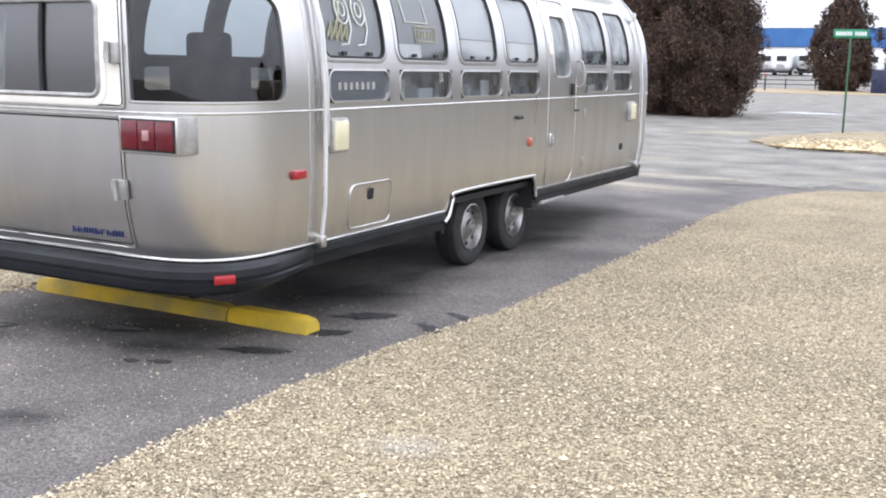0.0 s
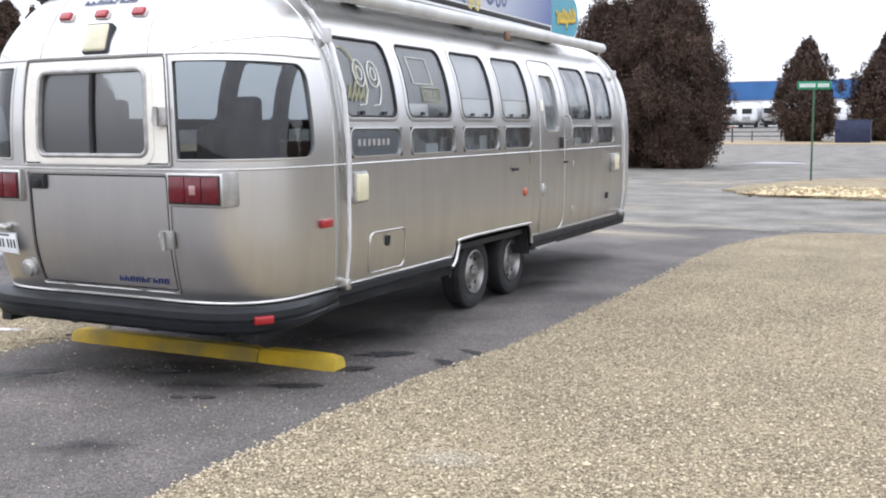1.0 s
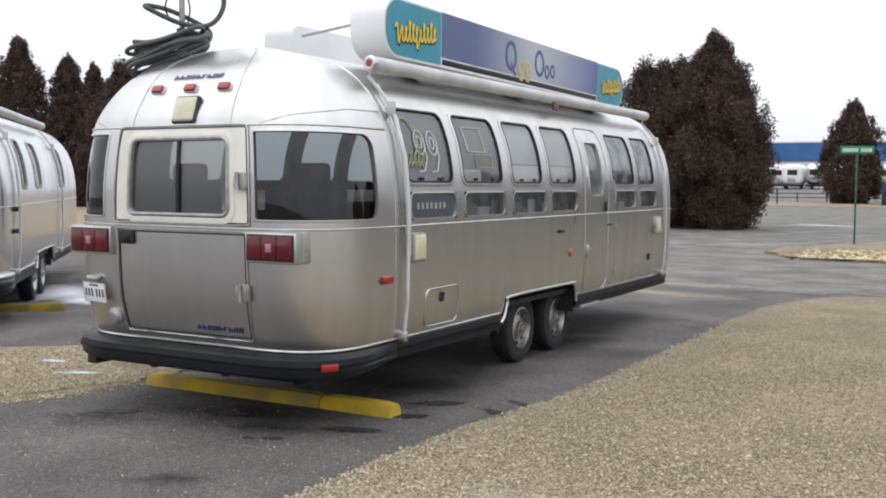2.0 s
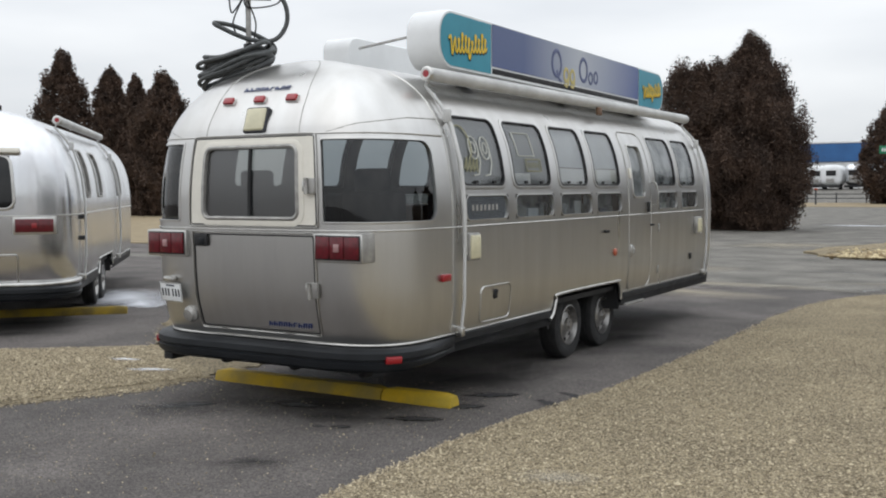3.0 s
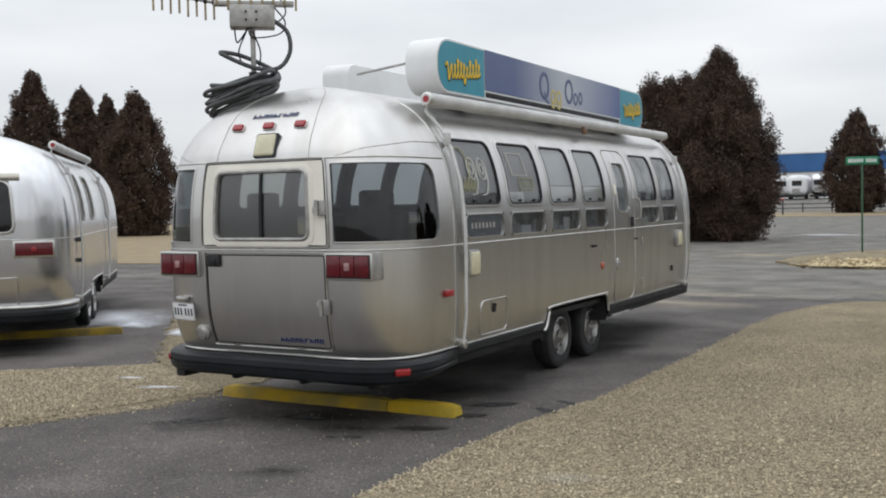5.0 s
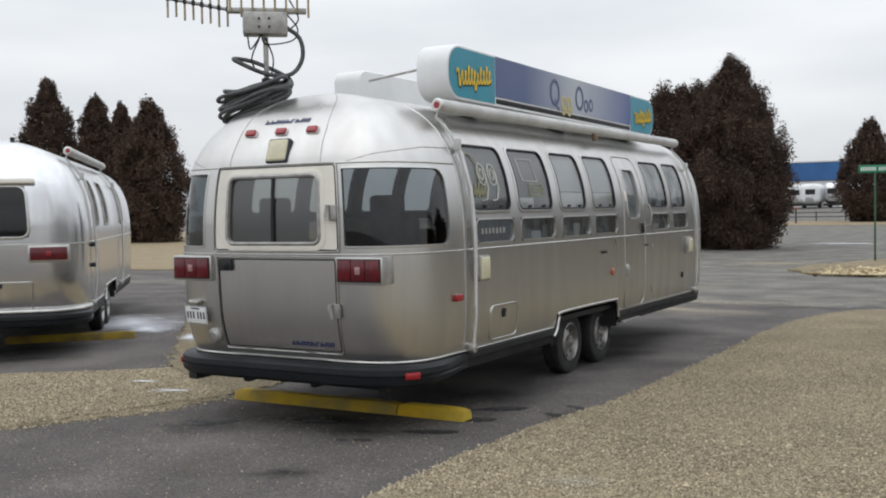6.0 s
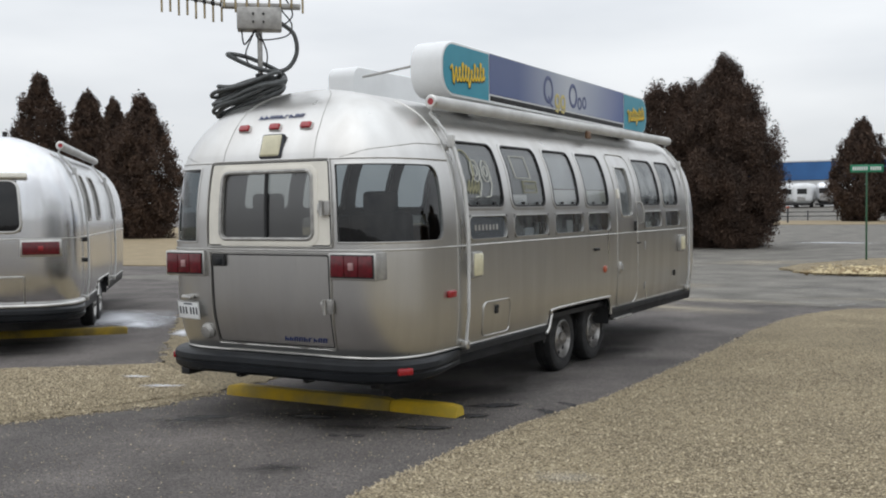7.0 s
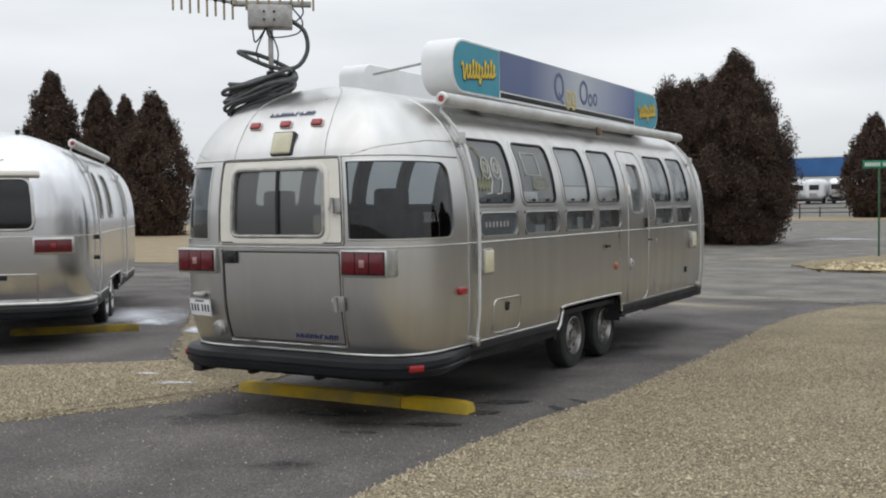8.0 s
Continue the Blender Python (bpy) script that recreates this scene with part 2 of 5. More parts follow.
def box(c, size, bev=0.0, seg=2, rot=None, bm=None):
    bm = bm or bmesh.new()
    m = (rot @ Matrix.Translation(c) if rot else Matrix.Translation(c)) @ Matrix.Diagonal((*size, 1))
    g = bmesh.ops.create_cube(bm, size=1.0, matrix=m)
    if bev:
        es = list({e for v in g["verts"] for e in v.link_edges})
        bmesh.ops.bevel(bm, geom=es, offset=bev, segments=seg, profile=0.5, affect="EDGES")
    return bm


def tube(pts, r, seg=10, bm=None, closed=False):
    """A round bar swept along points; r may be one radius or one for each point."""
    bm = bm or bmesh.new()
    pts = [Vector(p) for p in pts]
    rs = r if isinstance(r, (list, tuple)) else [r] * len(pts)
    rings, ref = [], None
    k = len(pts)
    for i, p in enumerate(pts):
        a = pts[(i + 1) % k] if (closed or i < k - 1) else p
        b = pts[i - 1] if (closed or i > 0) else p
        d = (a - b).normalized()
        if ref is None:
            ref = d.orthogonal().normalized()
        ref = (ref - d * ref.dot(d)).normalized()
        o = d.cross(ref)
        rings.append([bm.verts.new(p + rs[i] * (math.cos(t) * ref + math.sin(t) * o)) for t in (2 * math.pi * j / seg for j in range(seg))])
    for i in range(k if closed else k - 1):
        A, B = rings[i], rings[(i + 1) % k]
        for j in range(seg):
            bm.faces.new((A[j], A[(j + 1) % seg], B[(j + 1) % seg], B[j]))
    if not closed:
        bm.faces.new(rings[0][::-1])
        bm.faces.new(rings[-1])
    return bm


def spin(profile, axis_m, seg=32, bm=None):
    """A turned body: (radius, height) rows round the z axis of axis_m."""
    bm = bm or bmesh.new()
    rings = []
    for r, h in profile:
        rings.append([bm.verts.new(axis_m @ Vector((r * math.cos(2 * math.pi * j / seg), r * math.sin(2 * math.pi * j / seg), h))) for j in range(seg)])
    for A, B in zip(rings, rings[1:]):
        for j in range(seg):
            bm.faces.new((A[j], A[(j + 1) % seg], B[(j + 1) % seg], B[j]))
    bm.faces.new(rings[0][::-1])
    bm.faces.new(rings[-1])
    return bm


def spline(pts, n=8):
    """A smooth line through points."""
    P = [Vector(p) for p in pts]
    P = [2 * P[0] - P[1]] + P + [2 * P[-1] - P[-2]]
    out = []
    for i in range(1, len(P) - 2):
        for j in range(n):
            t = j / n
            a, b, c, d = P[i - 1], P[i], P[i + 1], P[i + 2]
            out.append(0.5 * (2 * b + (c - a) * t + (2 * a - 5 * b + 4 * c - d) * t * t + (3 * b - a - 3 * c + d) * t ** 3))
    return out + [P[-2]]


# ---- the rounded shell of a travel trailer ----
CAP, LEN, HALF = 0.75, 8.63, 1.28
# height, inset of the sides, inset of the two ends
PROFILE = [(0.60, 0.04, 0.13), (0.75, 0.015, 0.07), (1.0, 0.0, 0.02), (1.45, 0.0, 0.0), (1.75, 0.01, 0.0), (2.05, 0.05, 0.02), (2.28, 0.12, 0.06), (2.46, 0.22, 0.15), (2.6, 0.35, 0.25), (2.7, 0.5, 0.36), (2.78, 0.7, 0.5), (2.83, 0.9, 0.62), (2.86, 1.1, 0.71), (2.87, 1.28, 0.75)]


class Shell:
    """The shell as a sheet with u round the outline (0 at the middle of the rear, + to the right side) and s up the profile."""

    def __init__(self):
        pts = [Vector((p[1], p[0], p[2])) for p in PROFILE]
        self.prof = spline(pts, 6)
        self.sl = np.concatenate([[0], np.cumsum([(b - a).xy.length for a, b in zip(self.prof, self.prof[1:])])])
        self.pd = np.array([max(0.0, p.x) for p in self.prof])
        self.pz = np.array([p.y for p in self.prof])
        self.pe = np.array([min(CAP, max(0.0, p.z)) for p in self.prof])
        flat, a = 0.62, HALF - 0.62
        th = np.linspace(0, math.pi / 2, 40)
        sn, cs = np.sin(th) ** (2 / 2.8), np.cos(th).clip(0) ** (2 / 2.8)
        xs = np.concatenate([[0, 0.2, 0.4], flat + a * sn, np.full(60, HALF), (flat + a * sn)[::-1], [0.3, 0]])
        ys = np.concatenate([[0, 0, 0], CAP - CAP * cs, np.linspace(CAP, LEN - CAP, 62)[1:-1], (LEN - CAP + CAP * cs)[::-1], [LEN, LEN]])
        self.xs, self.ys = xs, ys
        self.ul = np.concatenate([[0], np.cumsum(np.hypot(np.diff(xs), np.diff(ys)))])
        self.umax = self.ul[-1]
        k = int(np.argmax(xs >= HALF - 1e-6))
        self.uc = self.ul[k]

    def s(self, z):
        return float(np.interp(z, self.pz, self.sl))

    def uy(self, y):
        """u of a place y metres along the straight side."""
        return self.uc + (y - CAP)

    def ux(self, x):
        """u of a place x metres off the middle of the rear."""
        k = int(np.argmax(self.xs >= HALF - 1e-6))
        return math.copysign(float(np.interp(abs(x), self.xs[: k + 1], self.ul[: k + 1])), x)

    def raw(self, u, s):
        sx, u = (-1 if u < 0 else 1), abs(u)
        x, y = np.interp(u, self.ul, self.xs), np.interp(u, self.ul, self.ys)
        d, z = np.interp(s, self.sl, self.pd), np.interp(s, self.sl, self.pz)
        x *= (HALF - d) / HALF
        f = 1 - np.interp(s, self.sl, self.pe) / CAP
        if y < CAP:
            y = CAP - (CAP - y) * f
        elif y > LEN - CAP:
            y = LEN - CAP + (y - LEN + CAP) * f
        return Vector((sx * x, y, z))

    def at(self, u, s, off=0.0):
        p = self.raw(u, s)
        if not off:
            return p
        e = 0.012
        n = (self.raw(u + e, s) - self.raw(u - e, s)).cross(self.raw(u, s + e) - self.raw(u, s - e))
        return p + n.normalized() * off

    def seat_pose(self, u, s, off=0.0):
        """A pose on the shell: x along u, y up the shell, z outwards."""
        p, e = self.at(u, s, off), 0.01
        x = (self.raw(u + e, s) - self.raw(u - e, s)).normalized()
        y = (self.raw(u, s + e) - self.raw(u, s - e)).normalized()
        z = x.cross(y).normalized()
        y = z.cross(x)
        return Matrix.Translation(p) @ Matrix((x, y, z)).transposed().to_4x4()

    def sheet(self, us, ss, off=0.0, holes=(), bm=None, thick=0.0):
        bm = bm or bmesh.new()
        grid = {}

        def v(i, j, o):
            k = (i, j, o)
            if k not in grid:
                grid[k] = bm.verts.new(self.at(us[i], ss[j], o))
            return grid[k]

        for i in range(len(us) - 1):
            for j in range(len(ss) - 1):
                um, sm = (us[i] + us[i + 1]) / 2, (ss[j] + ss[j + 1]) / 2
                if any(a < um < b and c < sm < d for a, b, c, d in holes):
                    continue
                bm.faces.new((v(i, j, off), v(i + 1, j, off), v(i + 1, j + 1, off), v(i, j + 1, off)))
        if thick:
            bmesh.ops.solidify(bm, geom=bm.faces[:], thickness=thick)
        return bm

    def ring(self, a, b, c, d, r, n=5, step=0.08):
        """A rounded rectangle of (u, s) points; r may be one radius or four, from the lower end of b on."""
        out = []
        r4 = r if isinstance(r, tuple) else (r,) * 4
        for cx, cy, t0, k4 in ((b, c, -90, r4[0]), (b, d, 0, r4[1]), (a, d, 90, r4[2]), (a, c, 180, r4[3])):
            cx += -k4 if cx == b else k4
            cy += k4 if cy == c else -k4
            for k in range(n + 1):
                t = radians(t0 + 90 * k / n)
                p = (cx + k4 * math.cos(t), cy + k4 * math.sin(t))
                if out and k == 0:
                    q = out[-1]
                    m = int(math.hypot(p[0] - q[0], p[1] - q[1]) / step)
                    out += [(q[0] + (p[0] - q[0]) * i / (m + 1), q[1] + (p[1] - q[1]) * i / (m + 1)) for i in range(1, m + 1)]
                out.append(p)
        q, p = out[-1], out[0]
        m = int(math.hypot(p[0] - q[0], p[1] - q[1]) / step)
        return out + [(q[0] + (p[0] - q[0]) * i / (m + 1), q[1] + (p[1] - q[1]) * i / (m + 1)) for i in range(1, m + 1)]

    def rim(self, a, b, c, d, r, width, proud, back=0.0):
        """A raised frame round a rounded rectangle; a..d is its inner edge. Wide corners are closed behind the frame."""
        bm = bmesh.new()
        inner = self.ring(a, b, c, d, r)
        n = len(inner)
        outer = []
        for i, (u, s) in enumerate(inner):
            (pu, ps), (qu, qs) = inner[i - 1], inner[(i + 1) % n]
            L = math.hypot(qu - pu, qs - ps) or 1
            outer.append((u + (qs - ps) / L * width, s - (qu - pu) / L * width))
        rows = [[self.at(u, s, o) for u, s in pts] for pts, o in ((inner, -0.025 - back), (inner, proud * 0.8), ([((p[0] + q[0]) / 2, (p[1] + q[1]) / 2) for p, q in zip(inner, outer)], proud), (outer, proud * 0.6), (outer, -0.012))]
        vs = [[bm.verts.new(p) for p in row] for row in rows]
        for A, B in zip(vs, vs[1:]):
            for i in range(n):
                bm.faces.new((A[i], A[(i + 1) % n], B[(i + 1) % n], B[i]))
        bmesh.ops.recalc_face_normals(bm, faces=bm.faces[:])
        if isinstance(r, tuple):
            g = 0.014
            for cu, cs, su, sv, k4 in ((b, c, 1, -1, r[0]), (b, d, 1, 1, r[1]), (a, d, -1, 1, r[2]), (a, c, -1, -1, r[3])):
                if k4 < 0.05:
                    continue
                tip = bm.verts.new(self.at(cu + su * g, cs + sv * g, 0.002))
                arc = [(cu - su * k4 + su * (k4 + width / 2) * math.cos(radians(t)), cs - sv * k4 + sv * (k4 + width / 2) * math.sin(radians(t))) for t in range(0, 91, 15)]
                av = [bm.verts.new(self.at(u, s, 0.002)) for u, s in arc]
                for p, q in zip(av, av[1:]):
                    bm.faces.new((tip, p, q) if su * sv > 0 else (tip, q, p))
        return bm

    def bead(self, pts, r, off=0.0, seg=8, step=0.1):
        """A bar laid along a line of (u, s) points."""
        out = []
        for p, q in zip(pts, pts[1:]):
            m = max(1, int(math.hypot(q[0] - p[0], q[1] - p[1]) / step))
            out += [(p[0] + (q[0] - p[0]) * i / m, p[1] + (q[1] - p[1]) * i / m) for i in range(m)]
        out.append(pts[-1])
        return tube([self.at(u, s, off) for u, s in out], r, seg)


SH = Shell()


def lines(lo, hi, step, extra):
    """Grid lines from lo to hi with the extra ones among them."""
    k = max(1, int((hi - lo) / step))
    base = [lo + (hi - lo) * i / k for i in range(k + 1)]
    ex = sorted(e for e in set(round(x, 4) for x in extra) if lo < e < hi)
    keep = [b for b in base if all(abs(b - e) > step * 0.25 for e in ex) or b in (lo, hi)]
    return sorted(keep + ex)


def wheel(parent, m, side):
    """Tyre with tread, steel rim with hand holes, hub."""
    axis = m @ pose(0, 0, 0, 0, 90 * side, 0)
    w = part("wheel", spin([(0.0, -0.09), (0.2, -0.1), (0.3, -0.105), (0.335, -0.09), (0.35, -0.06), (0.353, -0.03), (0.346, -0.027), (0.346, -0.02), (0.353, -0.017), (0.353, 0.017), (0.346, 0.02), (0.346, 0.027), (0.353, 0.03), (0.35, 0.06), (0.335, 0.09), (0.3, 0.105), (0.24, 0.1), (0.2, 0.085), (0.2, 0.03)], axis, 36), M_TYRE, parent, "worn black tyre", 40)
    rim = part("rim", spin([(0.2, 0.02), (0.212, 0.1), (0.2, 0.104), (0.19, 0.085), (0.178, 0.05), (0.15, 0.045), (0.12, 0.06), (0.075, 0.075), (0.07, 0.1), (0.045, 0.105), (0.04, 0.12), (0.0, 0.125)], axis, 32), M_RIM, w, "dull grey steel rim", 40)
    for k in range(8):
        t = 2 * math.pi * k / 8
        p = axis @ Vector((0.15 * math.cos(t), 0.15 * math.sin(t), 0.05))
        bm = bmesh.new()
        bmesh.ops.create_uvsphere(bm, u_segments=8, v_segments=5, radius=0.024, matrix=Matrix.Translation(p) @ axis.to_3x3().to_4x4() @ Matrix.Diagonal((1, 1, 0.45, 1)))
        part("hand_hole", bm, M_BLACK, rim, "", 60)
    return w


def letters(parent, name, m, w, h, n, material, label, slant=0.25, thick=0.003, seed=3):
    """A brand mark drawn as a row of thin slanted strokes and ticks."""
    rnd = random.Random(seed)
    pitch = w / n
    for i in range(n):
        bm = bmesh.new()
        x0, sw = -w / 2 + pitch * i, pitch * 0.2
        kind, hh = rnd.randrange(3), h * rnd.uniform(0.9, 1.0)
        bars = [(x0, 0, sw, hh)]
        if kind != 1:
            bars.append((x0 + pitch * 0.52, 0, sw * 0.8, hh * (1.0 if kind else 0.6)))
        bars.append((x0 + sw, hh * (0.42 if kind == 0 else 0.84), pitch * 0.45, h * 0.14))
        for bx, by, bw, bh in bars:
            q = [(bx + slant * by, by - h / 2), (bx + bw + slant * by, by - h / 2), (bx + bw + slant * (by + bh), by + bh - h / 2), (bx + slant * (by + bh), by + bh - h / 2)]
            lo = [bm.verts.new(m @ Vector((x, y, 0.0))) for x, y in q]
            hi = [bm.verts.new(m @ Vector((x, y, thick))) for x, y in q]
            bm.faces.new(hi)
            for k in range(4):
                bm.faces.new((lo[k], lo[(k + 1) % 4], hi[(k + 1) % 4], hi[k]))
        part(name, bm, material, parent, label)


def on(u, s, size, off=0.0, bev=0.004, bm=None):
    """A bevelled block seated on the shell."""
    return box((0, 0, 0), size, bev, 2, SH.seat_pose(u, s, off), bm)


# windows of the long side: (start, end) along the trailer, upper and lower row
UPPER = [(1.18, 1.94), (2.11, 2.89), (3.09, 3.79), (3.98, 4.70), (5.85, 6.63), (6.78, 7.43)]
LOWER = [(1.22, 1.98), (2.12, 2.94), (3.09, 3.89), (4.0, 4.73), (5.94, 6.68), (6.82, 7.52)]


def shell_parts(root, holes, arch, skin):
    us = lines(-SH.umax, SH.umax, 0.055, [h[0] for h in holes] + [h[1] for h in holes] + [0.0])
    ss = lines(0.0, SH.sl[-1], 0.055, [h[2] for h in holes] + [h[3] for h in holes])
    part("body", SH.sheet(us, ss, 0.0, holes), skin, root, "weathered aluminium body", 40)
    top = SH.s(2.85)
    part("inner_lining", SH.sheet(us, [s for s in ss if s < top] + [top], -0.045, holes), M_LINING, root, "grey inner lining", 40)
    part("floor_panel", box((0, LEN / 2, 0.66), (2.36, LEN - 0.7, 0.05)), M_BLACK, root)
    for y0, y1 in ((0.22, arch[0] - 0.08), (arch[1] + 0.08, LEN - 0.35)):
        part("belly_pan", box((0, (y0 + y1) / 2, 0.47), (2.3, y1 - y0, 0.05), 0.02), M_BLACK, root, "dark belly pan")
    part("belly_pan", box((0, sum(arch) / 2, 0.47), (1.5, arch[1] - arch[0] + 0.2, 0.05), 0.02), M_BLACK, root, "dark belly pan")
    # belt trim and bottom trim right round
    for name, z, r, off in (("belt_trim", 1.48, 0.008, 0.003), ("bottom_trim", 0.61, 0.009, 0.004)):
        if z > 1:
            spans = [(-SH.umax, SH.umax)]
        else:
            a, b = SH.uy(arch[0] - 0.07), SH.uy(arch[1] + 0.02)
            spans = [(-SH.umax, -b), (-a, a), (b, SH.umax)]
        for lo, hi in spans:
            pts = [(u, SH.s(z)) for u in np.linspace(lo, hi, max(8, int((hi - lo) / 0.08)))]
            part(name, SH.bead(pts, r, off, 6, 1.0), M_TRIM, root, "", 60)


def skirt(root, arch):
    """Dark rubber skirt under the shell and the deeper bumper round the rear."""
    us = [u for u in np.linspace(SH.uy(0.95), SH.umax, 90)]
    for sg in (1, -1):
        runs, run = [], []
        for u in us:
            y = SH.raw(u, 0.05).y
            if arch[0] - 0.02 < y < arch[1] + 0.02:
                if run:
                    runs.append(run)
                run = []
            else:
                run.append(u)
        runs.append(run)
        for run in runs:
            bm, prev = bmesh.new(), None
            for u in run:
                row = []
                for dz, off in ((0.60, 0.0), (0.59, 0.012), (0.54, 0.014), (0.53, 0.006), (0.46, 0.0), (0.455, -0.05)):
                    p = SH.at(sg * u, 0.02, off)
                    row.append(bm.verts.new((p.x, p.y, dz)))
                if prev:
                    for a in range(5):
                        bm.faces.new((prev[a], prev[a + 1], row[a + 1], row[a]))
                prev = row
            bmesh.ops.recalc_face_normals(bm, faces=bm.faces[:])
            part("skirt", bm, M_SKIRT, root, "dark rubber side skirt", 40)
    bm = bmesh.new()
    sec = [(0.0, 0.595), (0.10, 0.59), (0.135, 0.565), (0.14, 0.52), (0.12, 0.51), (0.12, 0.50), (0.14, 0.49), (0.13, 0.445), (0.10, 0.42), (0.02, 0.415)]
    prev = None
    for u in np.linspace(-SH.uy(1.06), SH.uy(1.06), 84):
        k = min(1.0, (SH.uy(1.06) - abs(u)) / 0.95)
        row = []
        for o, z in sec:
            p = SH.at(u, 0.02, o * (0.1 + 0.9 * k ** 0.8))
            row.append(bm.verts.new((p.x, p.y, z if z > 0.47 else 0.47 + (z - 0.47) * min(1.0, k * 1.2))))
        if prev:
            for a in range(len(sec) - 1):
                bm.faces.new((prev[a], prev[a + 1], row[a + 1], row[a]))
        else:
            bm.faces.new(row)
        prev = row
    bm.faces.new(prev[::-1])
    bmesh.ops.recalc_face_normals(bm, faces=bm.faces[:])
    return part("bumper", bm, M_SKIRT, root, "dark rubber rear bumper with a groove", 35)


def arch_trim(root, arch, side):
    """The flattened wheel arch: trim bead, dark well behind it."""
    a, b = arch
    line = [(a - 0.08, 0.52), (a, 0.58), (a + 0.06, 0.7), (a + 0.17, 0.75), (b - 0.16, 0.75), (b - 0.05, 0.73), (b, 0.64), (b + 0.01, 0.54)]
    pts = [Vector((side * 1.262, y, z)) for y, z in line]
    part("arch_trim", tube(spline(pts, 5), 0.016, 8), M_TRIM, root, "bright wheel arch trim", 60)
    bm = bmesh.new()
    box((side * 1.0, (a + b) / 2, 0.80), (0.46, b - a + 0.1, 0.04), 0, 1, None, bm)
    box((side * 0.78, (a + b) / 2, 0.58), (0.04, b - a + 0.1, 0.42), 0, 1, None, bm)
    box((side * 1.0, a - 0.04, 0.6), (0.44, 0.04, 0.36), 0, 1, None, bm)
    box((side * 1.0, b + 0.04, 0.6), (0.44, 0.04, 0.36), 0, 1, None, bm)
    part("wheel_well", bm, M_BLACK, root)


def awning(root, y0, y1, label):
    """Roll-up awning along the roof edge with hinged arms down the side."""
    z, x = 2.73, 1.0
    aw = part("awning_roller", tube([(x, y0, z), (x, y0 + 0.02, z), (x, y1, z)], [0.05, 0.058, 0.058], 20), M_ROLL, root, label, 40)
    part("end_cap", tube([(x, y0 - 0.03, z), (x, y0 - 0.015, z), (x, y0, z)], [0.045, 0.062, 0.062], 18), M_TRIM, aw, "", 40)
    bm = bmesh.new()
    bmesh.ops.create_circle(bm, cap_ends=True, radius=0.03, segments=16, matrix=Matrix.Translation((x, y0 - 0.032, z)) @ pose(0, 0, 0, 90, 0, 0))
    part("red_badge", bm, M_BRED, aw, "small red round badge")
    for y in (y0 + 0.03, y1 - 0.03):
        sg = 1 if y < 4 else -1
        u = SH.uy(y)
        pts = [Vector((x + 0.0, y, z - 0.03))] + [SH.at(u, SH.s(zz), 0.045) for zz in (2.6, 2.45, 2.3, 2.0, 1.6, 1.2, 0.9, 0.62)]
        arm = part("awning_arm", tube(pts, 0.015, 8), M_ROLL, aw, "faded white awning arm", 60)
        part("foot_bracket", box(SH.at(u, SH.s(0.63), 0.035), (0.07, 0.06, 0.08), 0.012), M_TRIM, arm, "", 30)
        p = SH.at(u, SH.s(2.36), 0.05)
        part("hinge", box(p, (0.06, 0.05, 0.11), 0.012), M_ROLL, arm, "", 30)
        pts = [SH.at(u + 0.05 * sg, SH.s(zz), 0.035) for zz in (2.55, 2.3, 2.0, 1.6, 1.25)]
        part("rafter", tube(pts, 0.008, 6), M_TRIM, arm, "", 60)
    return aw


# ---- ground: one asphalt sheet, gravel beds, dry grass ----
def sheet_poly(name, pts, z, material, label, category, kind="structure", jitter=0.0, step=0.25, skirt_z=None, seed=1):
    """A flat bed with an uneven edge."""
    rnd = random.Random(seed)
    P = []
    for i, p in enumerate(pts):
        q = pts[(i + 1) % len(pts)]
        L = math.hypot(q[0] - p[0], q[1] - p[1])
        m = max(1, min(160, int(L / step))) if jitter else 1
        for k in range(m):
            P.append((p[0] + (q[0] - p[0]) * k / m + rnd.uniform(-jitter, jitter), p[1] + (q[1] - p[1]) * k / m + rnd.uniform(-jitter, jitter)))
    bm = bmesh.new()
    top = [bm.verts.new((x, y, z)) for x, y in P]
    f = bm.faces.new(top)
    f.normal_update()
    if f.normal.z < 0:
        f.normal_flip()
    if skirt_z is not None:
        low = [bm.verts.new((x * 1.0, y * 1.0, skirt_z)) for x, y in P]
        n = len(P)
        for i in range(n):
            bm.faces.new((top[i], low[i], low[(i + 1) % n], top[(i + 1) % n]))
    bmesh.ops.triangulate(bm, faces=[f])
    bmesh.ops.recalc_face_normals(bm, faces=bm.faces[:])
    ob = part(name, bm, material, None)
    return tagged(ob, label, category, "", kind)


bm = bmesh.new()
bmesh.ops.create_grid(bm, x_segments=8, y_segments=8, size=1500)
tagged(part("ground", bm, M_ASPH, None), "grey weathered asphalt lot with cracks and stains", "asphalt", "", "structure")

